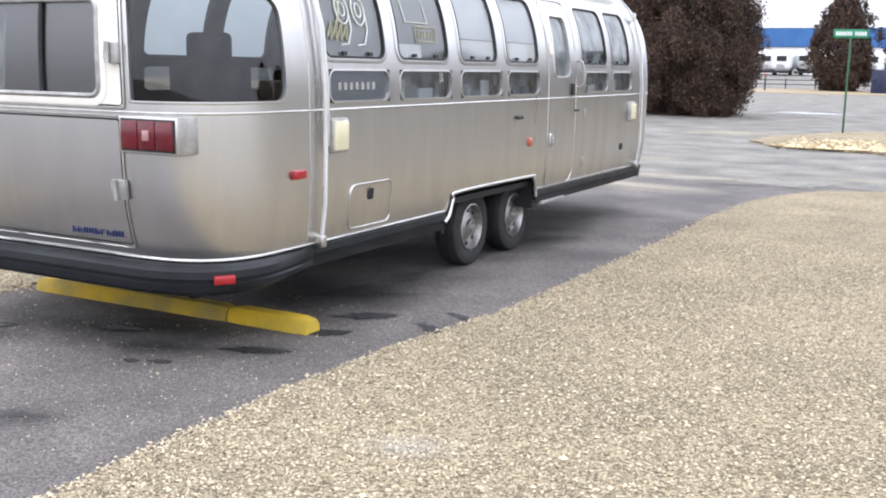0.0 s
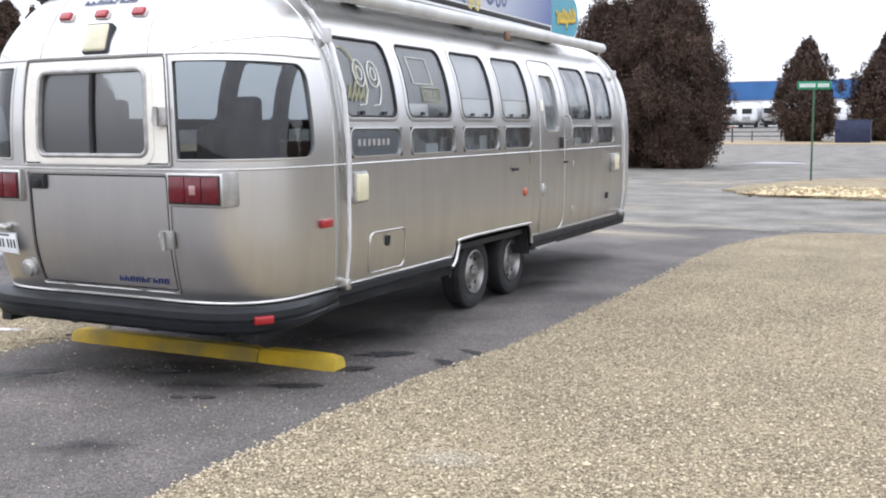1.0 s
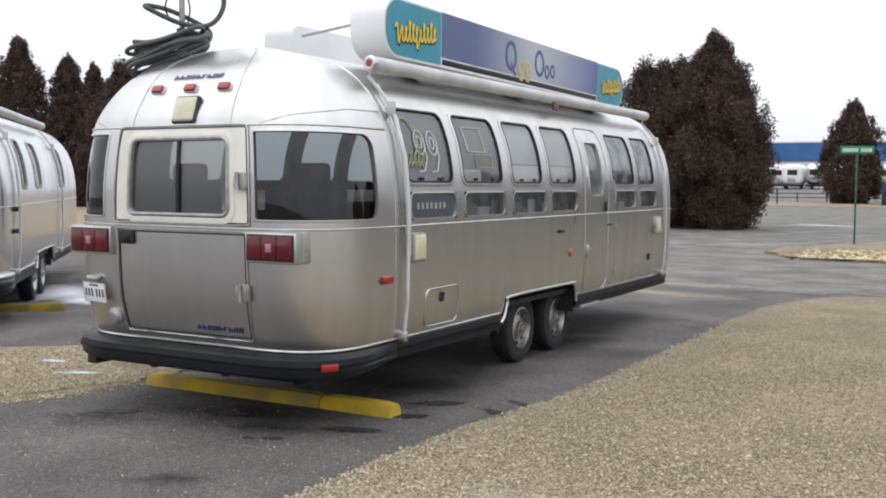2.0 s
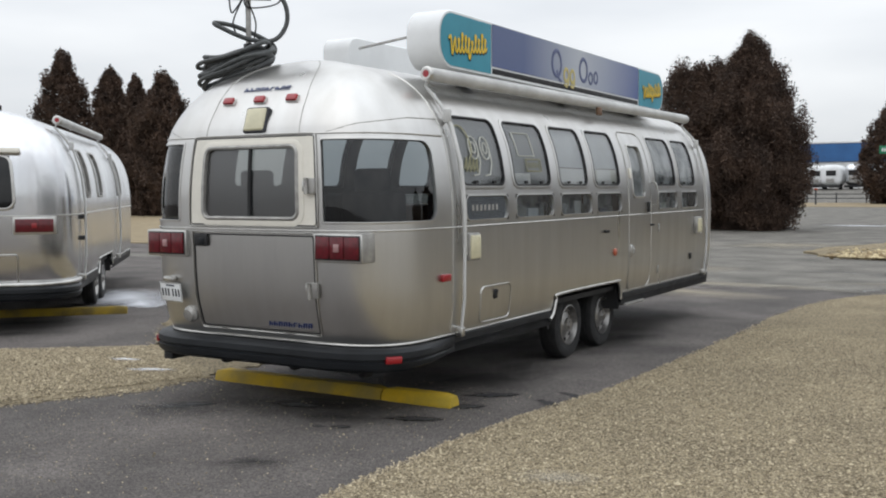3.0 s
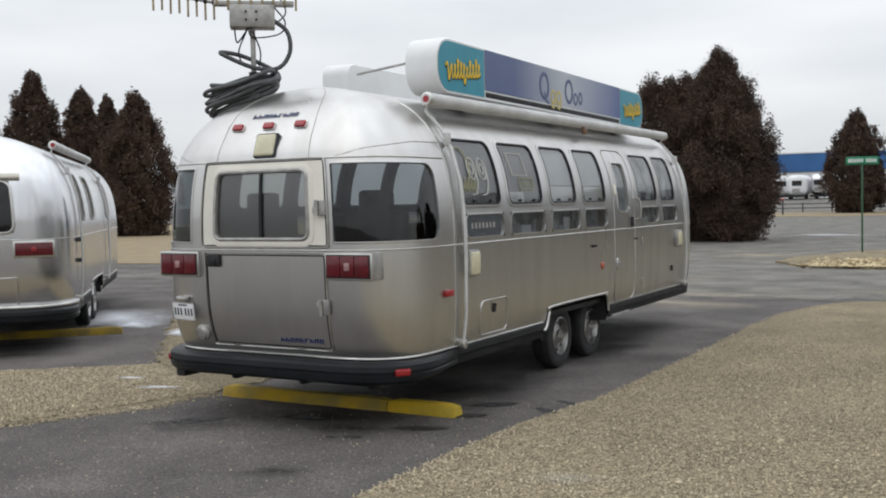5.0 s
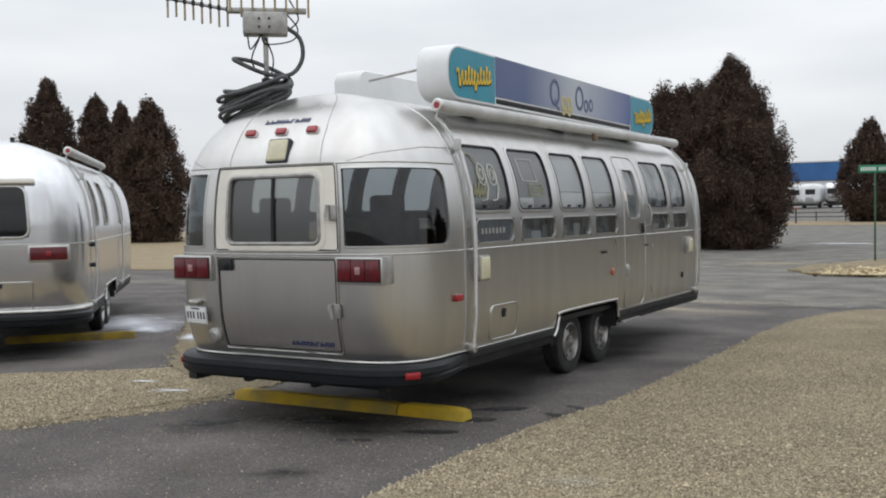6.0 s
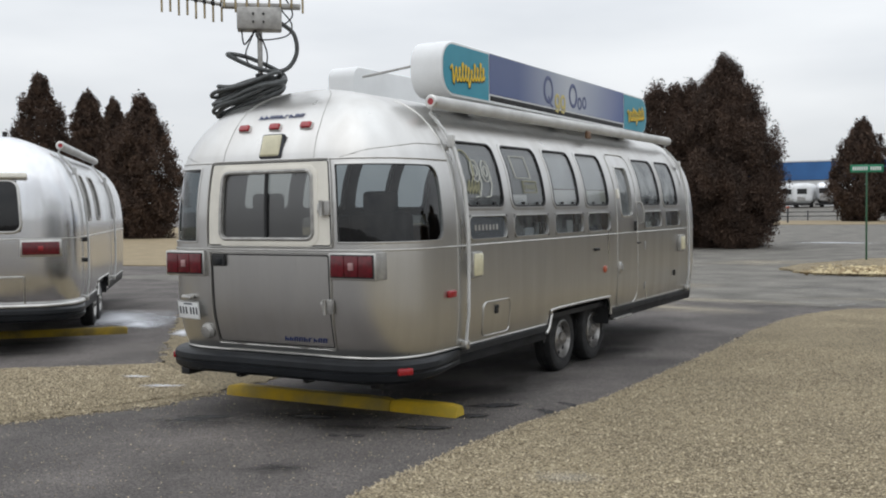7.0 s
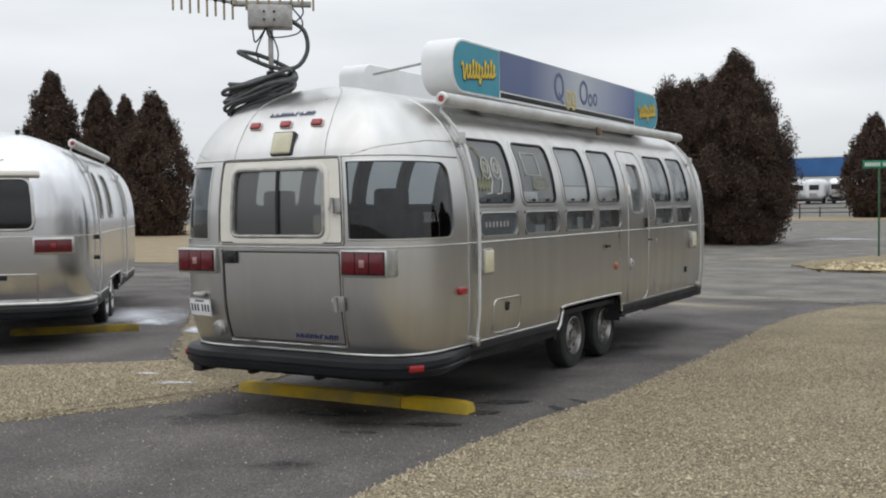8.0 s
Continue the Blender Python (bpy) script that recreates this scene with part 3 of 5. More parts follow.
EDGE = [(-2.8, -4.0), (-2.7, 0.0), (-2.67, 2.5), (-2.69, 3.5), (-2.69, 4.3), (-2.63, 5.3), (-2.53, 6.0), (-2.42, 6.8), (-2.37, 8.4), (-2.33, 10.3), (-2.35, 12.4), (-2.27, 13.9), (-2.05, 15.1), (-1.6, 16.1), (-0.85, 16.6)]
BED = EDGE + [(6.0, 16.4), (14.0, 15.0), (14.0, -12.0), (-3.3, -12.0)]
sheet_poly("gravel_bed", BED, 0.015, M_GRAVEL, "pale tan gravel bed beside the asphalt pad", "gravel", jitter=0.05, step=0.16, skirt_z=-0.01)
WEDGE = [(-7.3, 2.4), (-6.76, 3.3), (-6.32, 4.15), (-6.08, 4.62), (-6.0, 5.35), (-6.0, 8.0), (-6.2, 12.5), (-13.4, 12.6), (-10.74, 9.59), (-9.29, 8.0), (-7.84, 6.45), (-8.05, 6.11), (-8.56, 5.73), (-9.41, 5.24), (-12.0, 4.2), (-14.0, 2.8), (-14.0, 0.2), (-9.0, 1.7)]
sheet_poly("gravel_wedge", WEDGE, 0.012, M_GRAVEL, "tan gravel between two asphalt pads", "gravel", jitter=0.07, step=0.09, skirt_z=-0.01, seed=4)
ISLAND = [(-4.85, 26.4), (-3.9, 25.0), (-1.4, 24.2), (2.0, 24.2), (9.0, 24.6), (9.0, 33.8), (-1.0, 34.2), (-3.3, 32.2), (-4.5, 29.0)]
sheet_poly("gravel_island", ISLAND, 0.06, M_GRAVEL, "gravel island with fallen leaves at the road", "gravel", jitter=0.12, step=0.4, skirt_z=-0.01, seed=5)
GRASS = [(-26.0, 21.8), (-23.3, 22.6), (-13.0, 26.5), (-14.0, 60.0), (-80.0, 90.0), (-90.0, 10.0), (-45.0, 14.0)]
sheet_poly("dry_grass", GRASS, 0.03, M_GRASS, "dry tan winter grass beyond the asphalt", "grass", jitter=0.3, step=1.5, skirt_z=-0.01, seed=6)
sheet_poly("far_grass", [(-60, 92), (60, 88), (80, 140), (-80, 150)], 0.03, M_GRASS, "dry grass before the distant fence", "grass", jitter=0.5, step=4, skirt_z=-0.01, seed=7)


# ---- the large trailer ----
ARCH = (2.96, 4.73)
t1 = thing("travel_trailer", pose(-4.52, 4.32, 0), "silver aluminium travel trailer with wrap-around rear windows on asphalt", "trailer", "parked trailers")
S = SH.s
holes = []
for sg in (1, -1):
    for row, z0, z1 in ((UPPER, 1.81, 2.40), (LOWER, 1.52, 1.74)):
        for a, b in row:
            a, b = SH.uy(a), SH.uy(b)
            holes.append((a, b, S(z0), S(z1)) if sg > 0 else (-b, -a, S(z0), S(z1)))
    a, b = SH.uy(ARCH[0]), SH.uy(ARCH[1])
    holes.append((a, b, -1, S(0.75)) if sg > 0 else (-b, -a, -1, S(0.75)))
    a, b = SH.ux(0.735), SH.uc + 0.02
    holes.append((a, b, S(1.535), S(2.175)) if sg > 0 else (-b, -a, S(1.535), S(2.175)))
DOORWIN = (SH.uy(5.08), SH.uy(5.5), S(1.68), S(2.28))
holes.append(DOORWIN)
HWIN = (SH.ux(-0.465), SH.ux(0.51), S(1.57), S(2.12))
holes.append(HWIN)
shell_parts(t1, holes, ARCH, M_ALU)


def pane(root, h, name, material, frame_w, r, label, proud=0.012, frame_mat=M_BLACK, off=-0.012, grow=0.0):
    a, b, c, d = h
    fr = part(name, SH.rim(a + 0.012, b - 0.012, c + 0.012, d - 0.012, r, frame_w, proud), frame_mat, root, label, 50)
    g = part("pane", SH.sheet(lines(a - 0.005, b + 0.005, 0.1, []), lines(c - 0.005, d + 0.005, 0.1, []), off), material, fr, "", 180)
    g.visible_shadow = False
    return fr


for sg in (1, -1):
    for a, b in UPPER:
        a, b = SH.uy(a), SH.uy(b)
        h = (a, b, S(1.81), S(2.40)) if sg > 0 else (-b, -a, S(1.81), S(2.40))
        fr = pane(t1, h, "side_window", M_GLASS2, 0.04, 0.075, "dark-framed side window", 0.008, M_ALU, -0.004)
        part("gasket", SH.rim(h[0] + 0.018, h[1] - 0.018, h[2] + 0.018, h[3] - 0.018, 0.066, 0.017, 0.011), M_BLACK, fr, "", 50)
        if sg > 0:
            for k in (0.3, 0.72):
                part("window_latch", on(h[0] + (h[1] - h[0]) * k, h[2] + 0.035, (0.05, 0.025, 0.02), 0.008), M_BLACK, fr)
    for a, b in LOWER:
        a, b = SH.uy(a), SH.uy(b)
        h = (a, b, S(1.52), S(1.74)) if sg > 0 else (-b, -a, S(1.52), S(1.74))
        pane(t1, h, "vent_window", M_GLASS4, 0.014, 0.06, "small frosted lower window", 0.005, M_ALU)
    a, b = SH.ux(0.735), SH.uc + 0.02
    h = (a, b, S(1.535), S(2.175)) if sg > 0 else (-b, -a, S(1.535), S(2.175))
    pane(t1, h, "corner_window", M_GLASS, 0.016, (0.08, 0.11, 0.012, 0.012) if sg > 0 else (0.012, 0.012, 0.11, 0.08), "wrap-around tinted rear corner window", 0.006, M_ALU)
    arch_trim(t1, ARCH, sg)
    for y in (3.745, 4.665):
        wheel(t1, pose(sg * 0.98, y - 0.01, 0.355), sg)
bumper = skirt(t1, ARCH)

# rear hatch: upper leaf with a sliding window, lower leaf with a latch
hatch = part("hatch", SH.rim(SH.ux(-0.475), SH.ux(0.52), S(1.56), S(2.125), 0.055, 0.05, 0.014), M_CREAM, t1, "cream rear hatch with a sliding window", 50)
part("hatch_panel", SH.sheet(lines(SH.ux(-0.605), SH.ux(0.685), 0.05, [HWIN[0], HWIN[1]]), lines(S(1.515), S(2.195), 0.05, [HWIN[2], HWIN[3]]), 0.005, [HWIN]), M_CREAM, hatch, "", 40)
fr = pane(t1, HWIN, "hatch_window", M_GLASS3, 0.03, 0.05, "sliding window in the rear hatch", 0.024, M_STEEL)
part("mullion", SH.bead([(0.02, S(1.57)), (0.02, S(2.12))], 0.016, -0.002), M_BLACK, fr, "", 60)
for z0, z1, name in ((1.5, 2.215, "upper_seal"), (0.67, 1.455, "lower_seal")):
    k = 0.03 if z1 < 2 else 0
    ring = SH.ring(SH.ux(-0.62 + k), SH.ux(0.7 - k), S(z0), S(z1), 0.02)
    part(name, tube([SH.at(u, s, 0.008) for u, s in ring], 0.006, 6, None, True), M_TRIM, hatch, "", 60)
    ring = SH.ring(SH.ux(-0.602 + k), SH.ux(0.682 - k), S(z0 + 0.018), S(z1 - 0.018), 0.02)
    part("gap", tube([SH.at(u, s, 0.001) for u, s in ring], 0.006, 6, None, True), M_BLACK, hatch, "", 60)
part("hatch_latch", on(SH.ux(-0.487), S(1.388), (0.14, 0.1, 0.03), 0.012, 0.012), M_BLACK, hatch, "black recessed hatch latch", 30)
part("latch_paddle", on(SH.ux(-0.475), S(1.378), (0.06, 0.055, 0.02), 0.026, 0.008), M_SKIRT, hatch, "", 30)
part("bumper_bracket", box((-1.0, 0.2, 0.40), (0.1, 0.22, 0.08), 0.01), M_BLACK, bumper, "black bracket under the bumper", 30)
for z in (1.815, 1.03):
    hg = part("hinge", on(SH.ux(0.66), S(z), (0.075, 0.12, 0.03), 0.02, 0.01), M_STEEL, hatch, "bright clamp hinge", 30)
    part("clamp", tube([SH.at(SH.ux(0.625), S(z - 0.06), 0.045), SH.at(SH.ux(0.625), S(z + 0.06), 0.045)], 0.016, 10), M_STEEL, hg, "", 60)
    part("keeper", on(SH.ux(0.60), S(z), (0.04, 0.08, 0.02), 0.026, 0.008), M_TRIM, hg, "", 30)
letters(hatch, "brand_stroke", SH.seat_pose(SH.ux(0.37), S(0.745), 0.004), 0.44, 0.042, 9, M_NAVY, "blue brand lettering")
letters(t1, "brand_stroke", SH.seat_pose(SH.ux(0.03), S(2.59), 0.004), 0.48, 0.045, 9, M_NAVY, "blue brand lettering")
for x in (-0.4, 0.005, 0.41):
    c = part("clearance_lamp", on(SH.ux(x), S(2.497), (0.105, 0.06, 0.035), 0.014, 0.012), M_BRED, t1, "red clearance lamp", 30)
    part("lamp_base", on(SH.ux(x), S(2.497), (0.115, 0.068, 0.012), 0.003, 0.004), M_TRIM, c, "", 30)
lm = Matrix.Translation(SH.at(SH.ux(0.048), S(2.333), 0.0)) @ pose(0, 0, 0, 72, 0, 0)
lp = part("load_lamp", box((0, 0, 0.0), (0.23, 0.215, 0.05), 0.022, 3, lm), M_SEAT, t1, "square rear load lamp with a dark bezel", 30)
part("lens", box((0, 0, 0.012), (0.205, 0.19, 0.045), 0.02, 3, lm), M_IVORY, lp, "yellowed clear lens", 30)

# tail lamps in square housings that stand off the curve
for sg in (1, -1):
    m = pose(0.0185 + sg * 0.8655, 0.045, 1.357, 90, 0, 0)
    hs = part("tail_lamp", box((0.012 * sg, 0, -0.08), (0.435, 0.22, 0.29), 0.012, 2, m), M_STEEL, t1, "three-part red tail lamp in a metal housing", 30)
    part("bezel", box((0.015 * sg, 0, 0.068), (0.44, 0.212, 0.014), 0.006, 2, m), M_TRIM, hs, "", 30)
    part("surround", box((0.015 * sg, 0, 0.073), (0.415, 0.185, 0.014), 0.004, 2, m), M_BLACK, hs, "", 30)
    for k, mm in ((-1, M_RED), (0, M_RED), (1, M_RED)):
        part("lens", box((0.015 * sg + k * 0.133, 0, 0.08), (0.129, 0.165, 0.024), 0.008, 2, m), mm, hs, "dark red ribbed lens", 30)
    part("reverse_lens", box((0.015 * sg, 0, 0.093), (0.05, 0.06, 0.012), 0.004, 2, m), M_CLEAR, hs, "small pale lens", 30)
    ru = SH.ux(1.06) + 0.15
    rk = 0.1 + 0.9 * min(1.0, (SH.uy(1.06) - ru) / 0.95) ** 0.8
    rp, rm = SH.at(sg * ru, 0.02, 0.138 * rk), SH.seat_pose(sg * ru, S(1.2)).to_3x3().to_4x4()
    part("bumper_reflector", box((0, 0, 0), (0.13, 0.055, 0.03), 0.01, 2, Matrix.Translation((rp.x, rp.y, 0.515)) @ rm), M_BRED, bumper, "bright red reflector", 30)
    mk = part("marker_lamp", on(sg * SH.uy(0.865), S(1.084), (0.13, 0.06, 0.035), 0.014, 0.012), M_BRED, t1, "red side marker lamp", 30)

# number plate with bars instead of characters, its lamp and the filler cap
pl = part("number_plate", on(SH.ux(-0.86), S(0.95), (0.3, 0.155, 0.006), 0.03, 0.002), M_WHITE, t1, "white number plate", 30)
pm = SH.seat_pose(SH.ux(-0.86), S(0.95), 0.0335)
for k in range(6):
    part("plate_bar", box((-0.115 + k * 0.042 + (0.02 if k > 2 else 0), -0.004, 0.001), (0.02, 0.062, 0.002), 0, 1, pm), M_SEAT, pl, "dark grey bar")
part("plate_rim", tube([pm @ Vector(p) for p in ((-0.148, -0.076, 0), (0.148, -0.076, 0), (0.148, 0.076, 0), (-0.148, 0.076, 0))], 0.004, 6, None, True), M_STEEL, pl, "", 60)
part("plate_caption", box((0, 0.055, 0.0005), (0.12, 0.014, 0.002), 0, 1, pm), M_DIMBLUE, pl)
part("plate_lamp", on(SH.ux(-0.86), S(1.06), (0.13, 0.04, 0.06), 0.03, 0.015), M_TRIM, pl, "", 30)
fm = SH.seat_pose(SH.ux(-0.69), S(0.77), 0.0)
part("filler_cap", spin([(0.0, -0.01), (0.07, 0.0), (0.07, 0.02), (0.055, 0.03), (0.05, 0.05), (0.0, 0.055)], fm, 20), M_STEEL, t1, "round metal filler cap", 40)

# right side: lamps, hatches, door
R = lambda y: SH.uy(y)
lp = part("porch_lamp", on(R(1.285), S(1.31), (0.2, 0.23, 0.06), 0.02, 0.02), M_STEEL, t1, "square side lamp", 30)
part("lens", on(R(1.285), S(1.31), (0.17, 0.2, 0.06), 0.032, 0.018), M_IVORY, lp, "yellowed lens", 30)
lp = part("porch_lamp", on(R(7.47), S(1.28), (0.22, 0.23, 0.06), 0.02, 0.02), M_STEEL, t1, "square side lamp", 30)
part("lens", on(R(7.47), S(1.28), (0.18, 0.19, 0.06), 0.032, 0.018), M_IVORY, lp, "yellowed lens", 30)
lk = part("locker_door", tube([SH.at(u, s, 0.004) for u, s in SH.ring(R(1.465), R(2.01), S(0.65), S(0.955), 0.06)], 0.007, 6, None, True), M_TRIM, t1, "access door in the lower side panel", 60)
part("panel", SH.sheet(lines(R(1.48), R(1.995), 0.1, []), lines(S(0.665), S(0.94), 0.08, []), 0.004), M_ALU, lk, "", 180)
part("lock", on(R(1.72), S(0.875), (0.06, 0.075, 0.02), 0.008, 0.01), M_BLACK, lk, "black lock", 30)
part("lock_knob", on(R(1.72), S(0.905), (0.03, 0.03, 0.03), 0.014, 0.008), M_BLACK, lk, "", 30)
part("side_reflector", spin([(0.0, 0.0), (0.042, 0.0), (0.042, 0.012), (0.03, 0.02), (0.0, 0.024)], SH.seat_pose(R(4.51), S(1.082), 0.0), 20), M_ORANGE, t1, "round amber marker", 40)
part("catch", on(R(4.24), S(1.32), (0.12, 0.03, 0.03), 0.015, 0.01), M_BLACK, t1, "small dark catch", 30)
part("catch", on(R(5.68), S(1.345), (0.1, 0.022, 0.03), 0.015, 0.008), M_BLACK, t1, "small dark catch", 30)
for z in (1.3, 0.79):
    part("strap", on(R(5.95), S(z), (0.03, 0.1, 0.012), 0.006, 0.004), M_STEEL, t1, "", 30)
part("lock", on(R(7.21), S(0.88), (0.06, 0.08, 0.02), 0.008, 0.01), M_BLACK, t1, "black lock", 30)

door = part("entry_door", tube([SH.at(u, s, 0.004) for u, s in SH.ring(R(4.94), R(5.67), S(0.61), S(2.43), 0.14)], 0.007, 6, None, True), M_TRIM, t1, "entry door with a tall window", 60)
part("door_skin", SH.sheet(lines(R(4.96), R(5.65), 0.1, [DOORWIN[0], DOORWIN[1]]), lines(S(0.63), S(2.4), 0.08, [DOORWIN[2], DOORWIN[3]]), 0.006, [DOORWIN]), M_ALU, door, "", 180)
fr = pane(door, DOORWIN, "door_window", M_GLASS2, 0.025, 0.06, "tall tinted door window", 0.016, M_TRIM)
lv = part("door_lock", on(R(5.0), S(1.07), (0.07, 0.14, 0.03), 0.012, 0.012), M_TRIM, door, "bright door lock", 30)
part("lever", on(R(5.01), S(1.07), (0.035, 0.08, 0.03), 0.03, 0.01), M_STEEL, lv, "", 30)
part("grab_plate", on(R(5.0), S(1.95), (0.05, 0.12, 0.03), 0.014, 0.01), M_CREAM, door, "cream catch plate", 30)
part("grab_handle", tube(spline([SH.at(R(5.72), S(z), o) for z, o in ((1.58, 0.0), (1.6, 0.06), (1.7, 0.075), (1.83, 0.06), (1.85, 0.0))], 4), 0.011, 8), M_STEEL, t1, "dull metal grab handle", 60)
part("door_pull", on(R(5.56), S(1.56), (0.06, 0.12, 0.03), 0.012, 0.01), M_BLACK, door, "", 30)
stp = part("entry_step", box((1.1, 5.2, 0.46), (0.34, 0.6, 0.03), 0.008), M_STEEL, t1, "folded metal entry step", 30)
part("step_bracket", box((1.0, 5.2, 0.53), (0.06, 0.5, 0.12), 0.01), M_BLACK, stp, "", 30)
aw = awning(t1, 1.08, 7.82, "rolled white awning tube along the roof edge")

part("strap_end", box((1.05, 4.6, 2.64), (0.04, 0.11, 0.09), 0.012, 2), M_WOOD, aw, "loose brown strap end", 30)

# seams between the dome segments, drip rails
for x in (0.53, -0.5):
    pts = [(SH.ux(x) * k, S(z)) for z, k in ((2.215, 1.0), (2.4, 1.04), (2.6, 1.16), (2.75, 1.36), (2.84, 1.62))]
    part("dome_seam", SH.bead(pts, 0.004, 0.001, 5), M_STEEL, t1, "", 60)
for sg in (1, -1):
    pts = [(sg * SH.ux(0.8), S(2.22)), (sg * SH.ux(1.05), S(2.28)), (sg * (SH.uc - 0.2), S(2.34)), (sg * SH.uy(1.02), S(2.35))]
    part("dome_seam", SH.bead(pts, 0.004, 0.001, 5), M_STEEL, t1, "", 60)
    pts = [(sg * SH.uy(1.0), S(z)) for z in (0.62, 1.0, 1.5, 2.0, 2.4, 2.6, 2.75)]
    part("end_seam", SH.bead(pts, 0.006, 0.002, 5), M_TRIM, t1, "", 60)
part("ledge", SH.bead([(-SH.uy(0.98), S(2.212)), (SH.uy(0.98), S(2.212))], 0.007, 0.004, 6), M_TRIM, t1, "", 60)

# under the floor
ch = part("chassis", box((0, 4.3, 0.5), (1.3, 8.2, 0.16), 0.02), M_BLACK, t1, "dark chassis under the floor", 30)
for x in (-0.65, 0.1, 0.8):
    part("hanger", box((x, 0.45, 0.37), (0.07, 0.12, 0.12), 0.02), M_BLACK, ch, "", 30)
part("bumper_beam", box((0, 0.25, 0.42), (1.9, 0.2, 0.06), 0.02), M_BLACK, ch, "", 30)
for y in (3.735, 4.655):
    part("axle", tube([(-1.0, y, 0.35), (1.0, y, 0.35)], 0.05, 10), M_BLACK, ch, "", 60)

# inside: seats and cabinets that show through the glass
def inside_box(name, c, size, material, label, bev=0.05):
    return part(name, box(c, size, bev, 3), material, t1, label, 40)


for x in (-0.62, 0.62):
    inside_box("seat_base", (x, 1.1, 0.92), (0.62, 0.6, 0.48), M_SEAT, "dark upholstered seat")
    inside_box("seat_back", (x, 0.82, 1.42), (0.6, 0.16, 0.72), M_SEAT, "dark seat back")
    inside_box("head_rest", (x, 0.82, 1.86), (0.32, 0.12, 0.2), M_SEAT, "dark head rest", 0.04)
inside_box("seat_back", (0.62, 2.2, 1.35), (0.6, 0.16, 0.8), M_SEAT, "dark seat back")
inside_box("seat_back", (-0.62, 2.2, 1.35), (0.6, 0.16, 0.8), M_SEAT, "dark seat back")
inside_box("counter", (-0.85, 4.6, 1.15), (0.55, 2.2, 0.92), M_WOOD, "brown galley counter", 0.02)
inside_box("cabinet", (0.0, 7.7, 1.5), (1.7, 0.5, 1.6), M_WOOD, "brown front cabinet", 0.02)
def shade(y0, y1, z0, z1, material, name, label, off=-0.075):
    bm = SH.sheet(lines(R(y0), R(y1), 0.15, []), lines(S(z0), S(z1), 0.1, []), off)
    bmesh.ops.solidify(bm, geom=bm.faces[:], thickness=0.006)
    return part(name, bm, material, t1, label, 30)


# these sheets carry the glass's sky and mottled reflections in their colour
for (a, b), lo, mm, text in zip(UPPER, (1.80, 1.80, 2.0, 2.0, 1.80, 1.80), (M_SHADE1, M_SHADE1, M_SHADE2, M_SHADE2, M_CLUTTER, M_CLUTTER), ("grey shade behind the window, lightened for sky reflection", "grey shade behind the window, lightened for sky reflection", "blue-grey shade half drawn behind the window, lightened for sky reflection", "blue-grey shade half drawn behind the window, lightened for sky reflection", "mottled pale curtain behind the window, painted for its reflections", "mottled pale curtain behind the window, painted for its reflections")):
    shade(a - 0.01, b + 0.01, lo, 2.41, mm, "window_shade", text, -0.03)
shade(2.16, 2.5, 1.82, 1.93, M_WHITE, "paper_sheet", "white sheet behind the window", -0.022)
shade(3.09, 3.8, 1.80, 1.99, M_FAR, "paper_sheet", "white board behind the window", -0.024)
shade(4.0, 4.7, 1.80, 1.99, M_PALE, "paper_sheet", "pale board behind the window", -0.024)
shade(4.12, 4.5, 1.83, 1.99, M_FAR, "paper_sheet", "white board behind the window", -0.02)
shade(5.06, 5.52, 1.67, 2.29, M_CLUTTER, "window_shade", "mottled grey curtain behind the door window", -0.03)
rnd = random.Random(12)
for a, b in LOWER[1:]:
    shade(a - 0.04, b + 0.04, 1.5, 1.76, M_CLUTTER, "shelf_back", "mottled grey back of the shelf behind the lower window", -0.14)
    y = a
    while y < b - 0.05:
        w, hh = rnd.uniform(0.08, 0.24), rnd.uniform(0.06, 0.17)
        part("shelf_goods", box((1.13 - rnd.uniform(0, 0.05), y + w / 2, 1.5 + hh / 2), (0.09, w * 0.94, hh), 0.008), rnd.choice((M_WHITE, M_SHADE1, M_SHADE1, M_SHADE2, M_DIMBLUE, M_CLUTTER, M_CLUTTER, M_PALE)), t1, "", 30)
        y += w
    part("shelf", box((1.1, (a + b) / 2, 1.49), (0.2, b - a + 0.06, 0.015)), M_SHADE1, t1, "grey shelf behind the lower windows")

